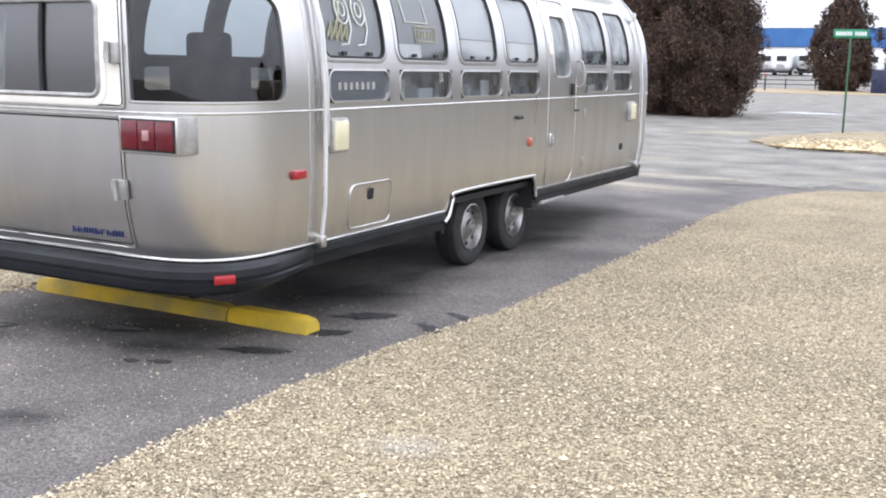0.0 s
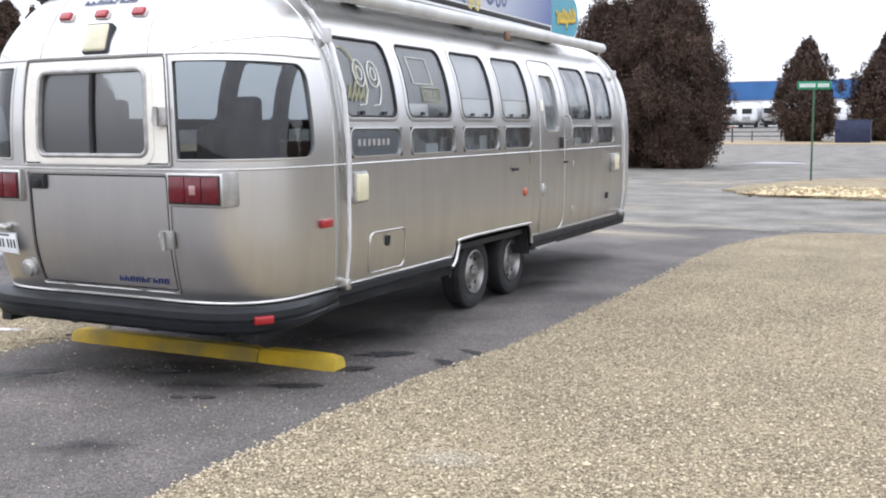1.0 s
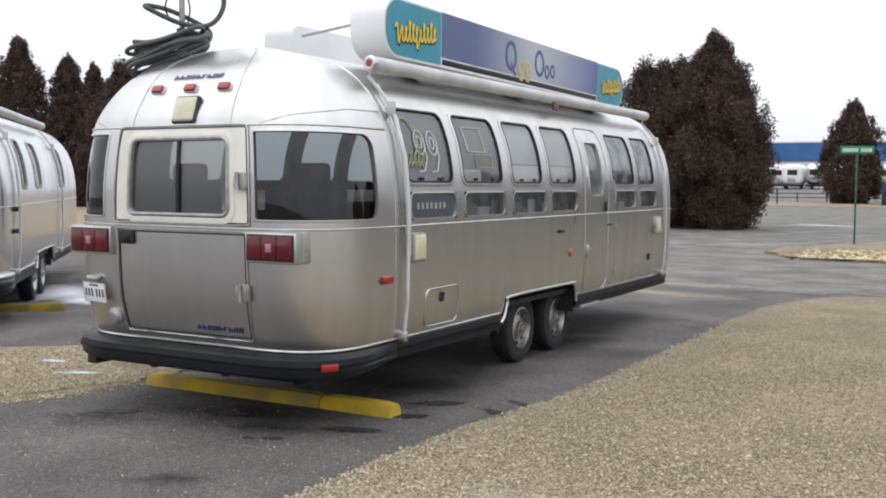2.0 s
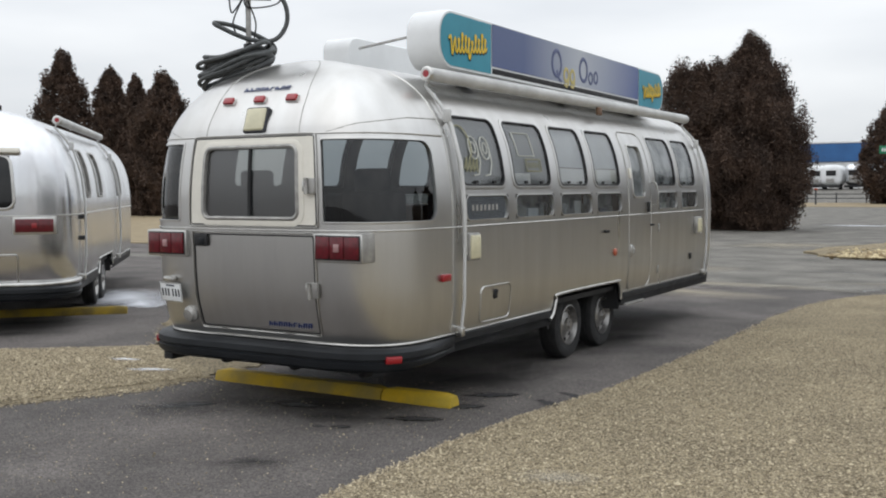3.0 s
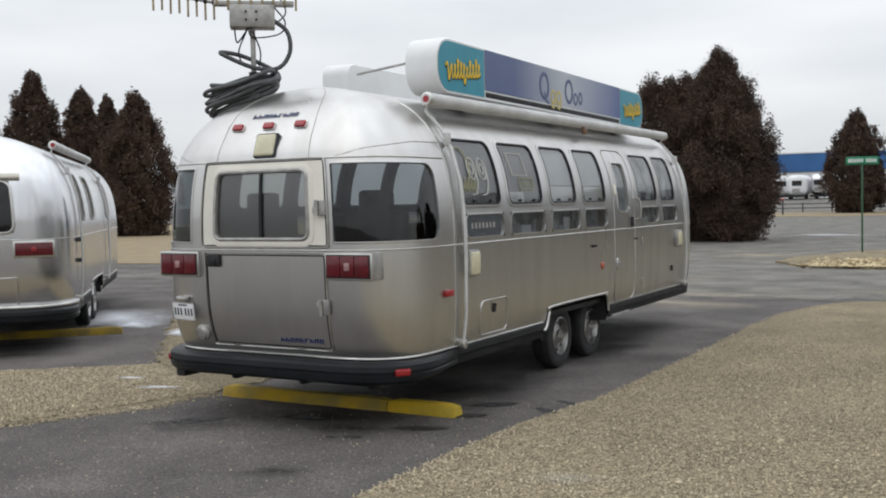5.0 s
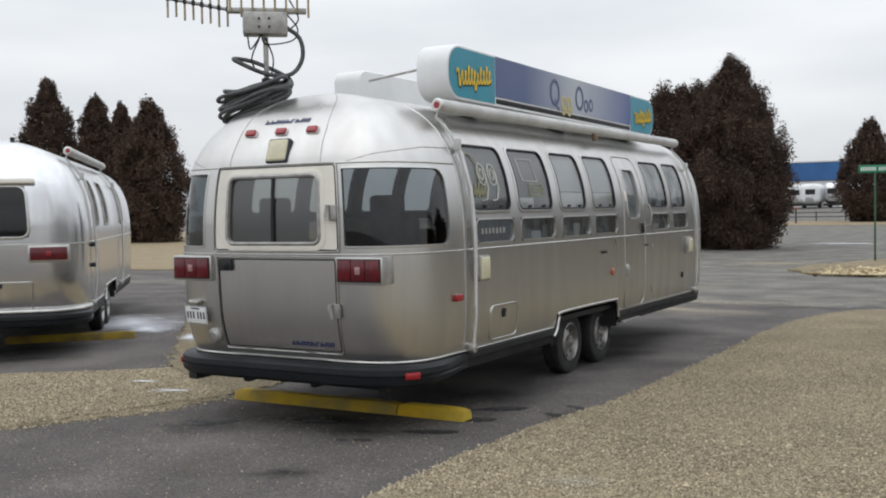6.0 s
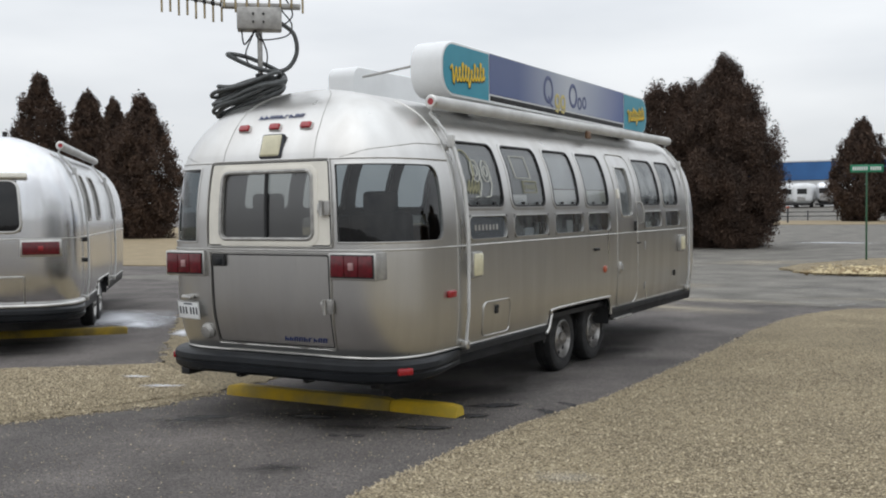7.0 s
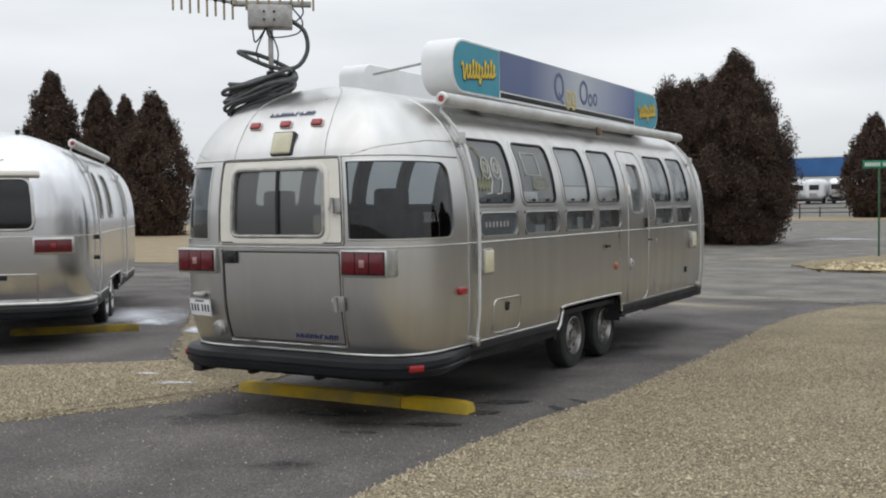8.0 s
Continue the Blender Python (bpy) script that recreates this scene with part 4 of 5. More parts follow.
# ---- signs on the roof ----
def roof_sign(m, label, face):
    root = thing("roof_sign", m, label, "sign", "roof signs")
    L, H, D, r = (5.74, 0.51, 0.32, 0.22) if face else (5.5, 0.42, 0.3, 0.12)
    out = []
    for cx, cy, t0 in ((L - r, r, -90), (L - r, H - r, 0), (r, H - r, 90), (r, r, 180)):
        out += [(cx + r * math.cos(radians(t0 + 90 * k / 8)), cy + r * math.sin(radians(t0 + 90 * k / 8))) for k in range(9)]
    bm = bmesh.new()
    A = [bm.verts.new((-D, y, z)) for y, z in out]
    B = [bm.verts.new((-0.02, y, z)) for y, z in out]
    C = [bm.verts.new((0, L / 2 + (y - L / 2) * 0.996, H / 2 + (z - H / 2) * 0.95)) for y, z in out]
    n = len(out)
    for P, Q in ((A, B), (B, C)):
        for i in range(n):
            bm.faces.new((P[i], P[(i + 1) % n], Q[(i + 1) % n], Q[i]))
    bm.faces.new(A)
    bm.faces.new(C)
    bmesh.ops.recalc_face_normals(bm, faces=bm.faces[:])
    part("sign_box", bm, M_WHITE, root, "white sign box with round ends", 40)
    if not face:
        return root
    e = 0.03
    for sg in (0, 1):
        pts = []
        y0, y1 = (e, 0.93) if not sg else (L - 0.93, L - e)
        rr = r - e
        for cx, cy, t0, rnd_ in ((y1 - rr, e + rr, -90, sg), (y1 - rr, H - e - rr, 0, sg), (y0 + rr, H - e - rr, 90, not sg), (y0 + rr, e + rr, 180, not sg)):
            if rnd_:
                pts += [(cx + rr * math.cos(radians(t0 + 90 * k / 7)), cy + rr * math.sin(radians(t0 + 90 * k / 7))) for k in range(8)]
            else:
                pts.append((y1 if t0 in (-90, 0) else y0, e if t0 in (-90, 180) else H - e))
        bm = bmesh.new()
        bm.faces.new([bm.verts.new((0.004, y, z)) for y, z in pts])
        pn = part("teal_panel", bm, M_TEAL, root, "teal end panel")
        mm = pose(0.007, (y0 + y1) / 2, H / 2 - 0.02) @ pose(0, 0, 0, 90, 0, 90)
        for name, mk_, mat_, text in (("shadow_stroke", mm @ pose(0.012, -0.014, 0, 0, 0, 6), M_BLACK, "dark shadow of the yellow mark"), ("brand_stroke", mm @ pose(0, 0, 0.004, 0, 0, 6), M_GOLD, "yellow script mark")):
            pts = [(-0.33, 0.05), (-0.30, 0.08), (-0.28, 0.02), (-0.26, -0.08), (-0.22, 0.07)]
            for k in range(9):
                tall = (0.02, 0.06, 0.04, 0.02, -0.07, 0.05, 0.02, 0.06, 0.02)[k]
                x0 = -0.2 + 0.06 * k
                pts += [(x0, -0.05 + min(0.0, tall)), (x0 + 0.03, -0.045), (x0 + 0.055, 0.02 + max(0.0, tall)), (x0 + 0.035, 0.03 + max(0.0, tall))]
            pts += [(0.33, -0.05), (0.36, -0.02)]
            bm = tube(spline([Vector((x + 0.15 * y, y, 0)) for x, y in pts], 4), 0.012, 6)
            for v in bm.verts:
                v.co.z *= 0.12
            bm.transform(mk_)
            part(name, bm, mat_, pn, text, 60)
    bm = bmesh.new()
    for k in range(24):
        ya, yb = 0.945 + (L - 1.89) * k / 24, 0.945 + (L - 1.89) * (k + 1) / 24
        bm.faces.new([bm.verts.new(p) for p in ((0.004, ya, 0.1), (0.004, yb, 0.1), (0.004, yb, H - 0.02), (0.004, ya, H - 0.02))])
    bmesh.ops.remove_doubles(bm, verts=bm.verts[:], dist=1e-4)
    mid = part("blue_panel", bm, M_SIGN, root, "blue panel fading to pale grey in the middle")
    base = pose(0.008, L / 2, H / 2 - 0.02) @ pose(0, 0, 0, 90, 0, 90)
    for cx, cy, rr, mm, wdt in ((-0.5, 0.05, 0.13, M_QBLUE, 0.022), (-0.26, -0.05, 0.065, M_QGOLD, 0.02), (-0.1, -0.05, 0.065, M_QGOLD, 0.02), (0.2, 0.05, 0.12, M_QBLUE, 0.022), (0.4, -0.02, 0.06, M_QBLUE, 0.016), (0.55, 0.0, 0.06, M_QBLUE, 0.016)):
        bm = tube([base @ Vector((cx + rr * 0.85 * math.cos(2 * math.pi * k / 24), cy + rr * math.sin(2 * math.pi * k / 24), 0)) for k in range(24)], wdt, 6, None, True)
        for v in bm.verts:
            v.co.x = 0.005 + (v.co.x - 0.008) * 0.1 + 0.002
        part("brand_ring", bm, mm, mid, "ring of the painted mark", 60)
    for name_, mm, wdt, pts in (("brand_tail", M_QBLUE, 0.018, ((-0.5, -0.02), (-0.44, -0.1), (-0.38, -0.13))), ("brand_tail", M_QGOLD, 0.016, ((-0.2, -0.03), (-0.2, -0.13), (-0.25, -0.17), (-0.31, -0.15))), ("brand_tail", M_QGOLD, 0.016, ((-0.04, -0.03), (-0.04, -0.13), (-0.09, -0.17), (-0.15, -0.15)))):
        bm = tube([base @ Vector((x, y, 0)) for x, y in pts], wdt, 6)
        for v in bm.verts:
            v.co.x = 0.005 + (v.co.x - 0.008) * 0.1 + 0.002
        part(name_, bm, mm, mid, "tail of the painted mark", 60)
    part("rail", box((-0.02, L / 2, 0.06), (0.05, L - 1.92, 0.05), 0.005), M_BLACK, root, "", 30)
    for y in (0.8, L / 2, L - 0.8):
        part("foot", box((-0.17, y, -0.04), (0.2, 0.12, 0.1), 0.01), M_BLACK, root, "", 30)
    return root


M_SIGN = mat("blue_fading_sign_film", (0.1, 0.125, 0.28), 0.35, 0.0, 0.03, 2.0)
nt = M_SIGN.node_tree
tcn, sxyz, mrg, mixn = nt.nodes.new("ShaderNodeTexCoord"), nt.nodes.new("ShaderNodeSeparateXYZ"), nt.nodes.new("ShaderNodeMath"), nt.nodes.new("ShaderNodeValToRGB")
nt.links.new(tcn.outputs["Object"], sxyz.inputs["Vector"])
mrg.operation = "MULTIPLY"
mrg.inputs[1].default_value = 1 / 5.74
nt.links.new(sxyz.outputs["Y"], mrg.inputs[0])
nt.links.new(mrg.outputs[0], mixn.inputs["Fac"])
cr = mixn.color_ramp
cr.elements[0].position, cr.elements[0].color = 0.28, (0.062, 0.092, 0.215, 1)
cr.elements[1].position, cr.elements[1].color = 0.82, (0.065, 0.1, 0.26, 1)
el = cr.elements.new(0.52)
el.color = (0.42, 0.45, 0.5, 1)
nt.links.new(mixn.outputs["Color"], nt.nodes["Principled BSDF"].inputs["Base Color"])

sign = roof_sign(pose(-3.6, 5.7, 2.825, -0.45), "long white roof sign with teal ends and blue panel", True)
sign2 = roof_sign(pose(-4.83, 6.1, 2.81), "plain back of a second white roof sign", False)
rod = tagged(part("stay_rod", tube([(-3.9, 6.0, 3.17), (-4.78, 6.2, 3.12)], 0.012, 6), M_STEEL, None, "", 60), "thin steel stay between the two roof signs", "rod")

# ---- mast with yagi antennas and a coil of cable ----
ANT = Vector((-5.13, 5.05, 0.14))
mast = thing("antenna_mast", Matrix.Translation(ANT) @ pose(0, 0, 0, 0, 0, 39) @ Matrix.Scale(0.91, 4), "antenna mast with junction box and yagi rods on the roof", "antenna")
part("mast_tube", tube([(0, 0, 2.82), (0, 0, 3.16), (0, 0, 3.17), (0, 0, 3.62)], [0.04, 0.04, 0.026, 0.026], 14), M_STEEL, mast, "galvanised mast tube", 40)
part("collar", tube([(0, 0, 3.02), (0, 0, 3.2)], 0.05, 14), M_BLACK, mast, "dark collar", 40)
jb = part("junction_box", box((0.0, 0, 3.74), (0.44, 0.22, 0.22), 0.015), M_STEEL, mast, "grey metal junction box", 30)
for x in (-0.06, 0.04):
    for z in (3.70, 3.78):
        part("bolt", tube([(x, -0.11, z), (x, -0.125, z)], 0.012, 8), M_BLACK, jb)
bmd = Vector((-1.0, 0.12, 0.2)).normalized()
boom = part("boom", box((0.02, 0, 3.875), (0.78, 0.09, 0.05), 0.008, 2), M_STEEL, mast, "square antenna boom", 30)
part("thin_boom", tube([Vector((-0.34, 0.0, 3.88)), Vector((-0.34, 0, 3.88)) + bmd * 0.64], 0.018, 8), M_STEEL, mast, "thin boom", 60)
for k in range(8):
    p = Vector((-0.34, 0.0, 3.88)) + bmd * (0.03 + 0.086 * k)
    part("rod", tube([p + Vector((0, 0, -0.17 - 0.02 * (k % 2))), p + Vector((0, 0, 0.17))], 0.011, 8), M_BRASS, mast, "", 60)
    part("clamp", box(p, (0.035, 0.05, 0.05), 0.008), M_BLACK, mast, "", 30)
for k in range(8):
    p = Vector((-0.34 + 0.11 * k, -0.06, 3.9))
    part("rod", tube([p + Vector((0, 0, -0.05 - 0.05 * (k % 3))), p + Vector((0, 0, 0.3))], 0.011, 8), M_BRASS, mast, "", 60)
for pts, r in (([(0.2, 0, 3.72), (0.34, 0, 3.6), (0.36, 0, 3.4), (0.24, -0.02, 3.24), (0.0, -0.05, 3.24), (-0.28, -0.04, 3.36), (-0.3, 0.02, 3.4), (-0.1, 0.02, 3.36), (0.2, 0.02, 3.22), (0.24, 0, 3.12), (0.14, -0.05, 3.04)], 0.022),):
    part("feed_cable", tube(spline(pts, 7), r, 10), M_HOSE, mast, "thick grey feed cable", 60)
for pts in ([(0.22, 0, 3.84), (0.32, 0, 3.7), (0.26, 0, 3.58), (0.0, -0.04, 3.54), (-0.04, -0.04, 3.66)], [(-0.18, 0, 3.66), (-0.16, -0.02, 3.5), (-0.12, -0.02, 3.52), (-0.04, -0.03, 3.64)], [(-0.05, -0.04, 3.62), (-0.14, -0.04, 3.4), (-0.1, -0.04, 3.26)], [(0.0, -0.04, 3.6), (0.07, -0.04, 3.4), (0.05, -0.04, 3.22)], [(0.24, 0.02, 4.0), (0.33, 0.02, 3.8), (0.2, 0.0, 3.66)]):
    part("thin_wire", tube(spline(pts, 6), 0.008, 6), M_BLACK, mast, "", 60)
coil = thing("cable_coil", Matrix.Translation(ANT + Vector((-0.06, -0.10, 2.70))) @ Matrix.Scale(0.86, 4), "coil of thick grey cable lying on the roof dome", "cable")
rnd = random.Random(5)
for k in range(10):
    ra, tilt = 0.29 + 0.09 * rnd.random(), rnd.uniform(-4, 6)
    m = pose(rnd.uniform(-0.05, 0.05), rnd.uniform(-0.04, 0.04), -0.07 + 0.024 * k, 14 + tilt, -20 + 1.6 * k + rnd.uniform(-6, 5), 0)
    pts = [m @ Vector((ra * 1.15 * math.cos(t), ra * 0.75 * math.sin(t), 0.015 * math.sin(3 * t + k))) for t in (2 * math.pi * i / 36 for i in range(36))]
    part("loop", tube(pts, 0.021, 10, None, True), M_HOSE, coil, "", 60)

# ---- wheel stops ----
def wheel_stop(m, L, label, material):
    ob = thing("wheel_stop", m, label, "wheel stop", "yellow wheel stops")
    bm = bmesh.new()
    sec = [(-0.085, 0.0), (-0.08, 0.058), (-0.05, 0.102), (0.05, 0.102), (0.08, 0.058), (0.085, 0.0)]
    n = int(L / 0.08)
    prev = None
    rd = random.Random(int(L * 100))
    for i in range(n + 1):
        x = -L / 2 + L * i / n
        k = 0.86 if i in (0, n) else 1.0
        row = [bm.verts.new((x, a * k + rd.uniform(-0.003, 0.003), b * k + (rd.uniform(-0.003, 0.003) if b else 0))) for a, b in sec]
        if prev:
            for j in range(5):
                bm.faces.new((prev[j], row[j], row[j + 1], prev[j + 1]))
        else:
            bm.faces.new(row[::-1])
        prev = row
    bm.faces.new(prev)
    bmesh.ops.recalc_face_normals(bm, faces=bm.faces[:])
    part("stop_body", bm, material, ob, "", 40)
    return ob


wheel_stop(pose(-3.62, 5.40, 0, 0, 0, 0), 0.68, "short yellow concrete wheel stop behind the trailer", M_YELLOW)
wheel_stop(pose(-4.91, 5.39, 0, 0, 0, 0.5), 1.88, "long yellow concrete wheel stop under the trailer", M_YELLOW2)
wheel_stop(pose(-11.29, 7.88, 0, 0, 0, 45), 1.8, "dirty yellow concrete wheel stop behind the second trailer, darkened for shade", M_YELLOW3)

# ---- the second trailer, with a plain rear ----
t2 = thing("travel_trailer", pose(-10.53, 5.82, 0.0, 0, 0, 43.0), "silver aluminium travel trailer with one wide rear window", "trailer", "parked trailers")
BW = (SH.ux(-0.72), SH.ux(0.64), S(1.57), S(2.22))
h2 = [BW]
SIDE2 = [(1.7, 2.1), (2.9, 3.5), (5.6, 6.3)]
for sg in (1, -1):
    a, b = SH.uy(ARCH[0]), SH.uy(ARCH[1])
    h2.append((a, b, -1, S(0.75)) if sg > 0 else (-b, -a, -1, S(0.75)))
for a, b in SIDE2:
    h2.append((R(a), R(b), S(1.7), S(2.35)))
shell_parts(t2, h2, ARCH, M_ALU2)
pane(t2, BW, "rear_window", M_GLASS, 0.035, 0.09, "dark wide rear window", 0.02, M_TRIM)
for h in h2[3:]:
    pane(t2, h, "side_window", M_GLASS, 0.03, 0.08, "dark side window", 0.014, M_STEEL)
for sg in (1, -1):
    arch_trim(t2, ARCH, sg)
    for y in (3.4, 4.26):
        wheel(t2, pose(sg * 1.06, y, 0.35), sg)
    m = pose(sg * 0.87, 0.03, 1.36, 90, 0, sg * 3)
    hs = part("tail_lamp", box((0, 0, -0.03), (0.5, 0.22, 0.16), 0.012, 2, m), M_TRIM, t2, "red tail lamp in a bright bezel", 30)
    part("lens", box((0, 0, 0.055), (0.45, 0.165, 0.02), 0.008, 2, m), M_RED, hs, "dark red lens", 30)
    part("reverse_lens", box((0, 0, 0.068), (0.06, 0.06, 0.012), 0.004, 2, m), M_BRED, hs, "small bright lens", 30)
    for z in (1.44, 1.16):
        part("knob", tube([SH.at(sg * R(0.98), S(z), 0), SH.at(sg * R(0.98), S(z), 0.05)], 0.03, 10), M_BLACK, t2, "dark round knob", 60)
skirt(t2, ARCH)
part("bumper_strip", SH.bead([(-SH.uy(0.8), 0.03), (SH.uy(0.8), 0.03)], 0.035, 0.03, 8), M_TRIM, t2, "bright metal bumper strip", 60)
part("awning_hood", box((0.0, 0, 0), (1.45, 0.07, 0.08), 0.02, 2, SH.seat_pose(0, S(2.27), 0.04)), M_CREAM, t2, "rolled rear window awning", 30)
part("rear_locker", tube([SH.at(u, s, 0.004) for u, s in SH.ring(SH.ux(-0.8), SH.ux(0.66), S(0.64), S(1.0), 0.03)], 0.01, 6, None, True), M_TRIM, t2, "low rear locker door", 60)
part("lock", on(SH.ux(0.25), S(0.96), (0.1, 0.06, 0.02), 0.01, 0.01), M_BLACK, t2, "black lock", 30)
letters(t2, "brand_stroke", SH.seat_pose(SH.ux(0.05), S(2.46), 0.004), 0.5, 0.035, 9, M_STEEL, "grey brand lettering")
awning(t2, 1.1, 5.6, "rolled white awning along the roof edge")
part("chassis", box((0, 4.3, 0.5), (1.3, 8.2, 0.16), 0.02), M_BLACK, t2, "dark chassis", 30)
part("roof_vent", tube([(0.35, 0.75, 2.78), (0.35, 0.75, 2.89)], 0.03, 10), M_BLACK, t2, "small dark roof vent", 60)


# ---- trees ----
ROUND = ((0, 0.5), (0.03, 0.62), (0.12, 0.84), (0.28, 1.0), (0.46, 0.95), (0.68, 0.76), (0.8, 0.47), (0.86, 0.32), (0.95, 0.17), (1, 0.05))
SLIM = ((0, 0.75), (0.1, 0.95), (0.3, 1.0), (0.55, 0.85), (0.75, 0.6), (0.9, 0.3), (1, 0.06))
BLUNT = ((0, 0.6), (0.1, 0.85), (0.3, 1.0), (0.6, 0.95), (0.8, 0.78), (0.92, 0.5), (1, 0.2))


def cedar(x, y, h, r, seed, label, n=9000, leaf=0.16, form=ROUND, clumps=420):
    """A dense brown cedar: trunk, upswept limbs and a crown of clumped small sprays with a ragged outline."""
    rs = np.random.RandomState(seed)
    root = thing("cedar_tree", pose(x, y, 0), label, "tree", "cedar trees")
    part("trunk", tube([(0, 0, -0.1), (0.03, 0, h * 0.3), (0.0, 0.04, h * 0.65), (0, 0, h * 0.93)], [0.045 * r + 0.1, 0.035 * r + 0.08, 0.06, 0.02], 8), M_BARK, root, "", 60)
    ft, fr = [p[0] for p in form], [p[1] for p in form]
    bm = bmesh.new()
    for k in range(40):
        t = rs.uniform(0.04, 0.8)
        a = rs.uniform(0, 6.28)
        L = r * 0.88 * np.interp(min(0.98, t + 0.1), ft, fr)
        z = h * t
        tube([(0, 0, z), (L * 0.5 * math.cos(a), L * 0.5 * math.sin(a), z + 0.14 * L), (L * math.cos(a), L * math.sin(a), z + 0.42 * L)], [0.05, 0.035, 0.012], 5, bm)
    part("limbs", bm, M_BARK, root, "", 60)
    # clumps on an uneven skin; a few leaders stand out of the top
    t = 0.01 + 0.96 * rs.uniform(0, 1, clumps) ** 1.15
    a = rs.uniform(0, 6.283, clumps)
    ph = rs.uniform(0, 6.283, 4)
    bulge = 1 + 0.08 * np.sin(2 * a + ph[0] + 3 * t) + 0.09 * np.sin(4 * a + ph[1] - 11 * t) + 0.08 * np.sin(21 * t + ph[2] + 3 * a)
    cr = r * rs.uniform(0.06, 0.19, clumps) * (0.55 + 0.45 * np.interp(t, ft, fr))
    q = np.maximum(0.0, r * np.interp(t, ft, fr) * bulge * rs.uniform(0.78, 1.07, clumps) - cr * 0.7)
    lob = np.stack([q * np.cos(a), q * np.sin(a), h * t, cr], 1)
    tops = np.array([(rs.uniform(-0.05, 0.05) * r, rs.uniform(-0.05, 0.05) * r, h * (0.87 + 0.03 * k), r * (0.13 - 0.022 * k)) for k in range(5)])
    lob = np.concatenate([lob, tops])
    w = lob[:, 3] ** 2
    pick = rs.choice(len(lob), n, p=w / w.sum())
    d = rs.normal(size=(n, 3))
    d /= np.linalg.norm(d, axis=1)[:, None]
    rad = lob[pick, 3] * rs.uniform(0, 1, n) ** 0.45 * np.where(rs.uniform(0, 1, n) < 0.12, 1.45, 1.0)
    c = lob[pick, :3] + d * rad[:, None] * [1, 1, 1.5]
    # an inner body closes the crown
    m = n // 3
    t = rs.uniform(0.0, 0.93, m)
    a, q = rs.uniform(0, 6.283, m), rs.uniform(0, 1, m) ** 0.35
    p2 = 0.74 * r * np.interp(t, ft, fr) * q
    c = np.concatenate([c, np.stack([p2 * np.cos(a), p2 * np.sin(a), h * t], 1)])
    c[:, 2] = np.clip(c[:, 2], 0.05, h * 1.02)
    N = len(c)
    sz = leaf * rs.uniform(0.5, 1.5, N)
    sz[n:] *= 1.5
    out = c * [1, 1, 0]
    out /= np.linalg.norm(out, axis=1)[:, None] + 1e-6
    up = rs.normal(size=(N, 3)) * 0.75 + [0, 0, 0.7] + out * 0.6
    up /= np.linalg.norm(up, axis=1)[:, None]
    sd = np.cross(up, out + rs.normal(size=(N, 3)) * 0.7)
    sd /= np.linalg.norm(sd, axis=1)[:, None] + 1e-6
    V = np.stack([c - up * sz[:, None] * 0.5, c + sd * sz[:, None] * 0.34, c + up * sz[:, None] * 0.95, c - sd * sz[:, None] * 0.34], 1).reshape(-1, 3)
    me = bpy.data.meshes.new("crown")
    me.from_pydata(V.tolist(), [], np.arange(4 * N).reshape(-1, 4).tolist())
    me.materials.append(M_LEAF)
    ob = new("crown", me)
    ob.parent = root
    return root


cedar(-12.3, 41.8, 7.25, 2.55, 11, "broad brown winter cedar with a blunt ragged top", 110000, 0.06, BLUNT)
cedar(-9.95, 41.0, 8.1, 2.75, 12, "tall broad brown winter cedar with a pointed top", 150000, 0.06, ROUND, 520)
cedar(-12.9, 107.0, 10.5, 3.3, 13, "distant brown cedar across the lot", 26000, 0.16, ROUND, 300)
cedar(-5.7, 109.0, 10.6, 3.3, 14, "distant brown cedar across the lot", 26000, 0.16, ROUND, 300)
for i, (px, py, h, r, form) in enumerate(((-61.6, 48.0, 12.1, 2.9, SLIM), (-57.1, 48.5, 10.8, 2.3, SLIM), (-54.0, 48.0, 9.9, 1.75, SLIM), (-50.9, 47.6, 9.9, 2.95, ROUND))):
    cedar(px, py, h, r, 30 + i, "narrow dark brown cedar in a row", 42000, 0.11, form, 300)


# unseen cedars, added so that the trailer's right side reflects something dark
for i, (px, py, h, r) in enumerate(((9.0, 44.0, 6.4, 3.4), (13.5, 40.0, 6.8, 3.6), (12.0, 52.0, 7.0, 3.8), (17.0, 60.0, 7.4, 4.0), (19.5, 36.0, 6.4, 3.6), (24.0, 70.0, 7.6, 4.3), (12.5, 68.0, 7.6, 4.0), (25.5, 31.0, 6.4, 3.8), (19.0, 49.0, 7.0, 4.0))):
    cedar(px, py, h, r, 50 + i, "unseen broad brown cedar, added to darken the trailer's reflections", 4000, 0.42, ROUND, 200)


# ---- road, stains, painted shade, loose stones ----
sheet_poly("road", [(-22.0, 17.6), (-8.0, 16.8), (-2.5, 16.6), (14.0, 16.6), (40.0, 15.0), (40.0, 60.0), (60.0, 86.0), (-30.0, 92.0), (-13.0, 60.0), (-11.0, 26.0), (-18.0, 22.0)], 0.005, M_ROAD, "pale worn asphalt road with sand washed over it", "road", jitter=0.3, step=0.6, seed=9)


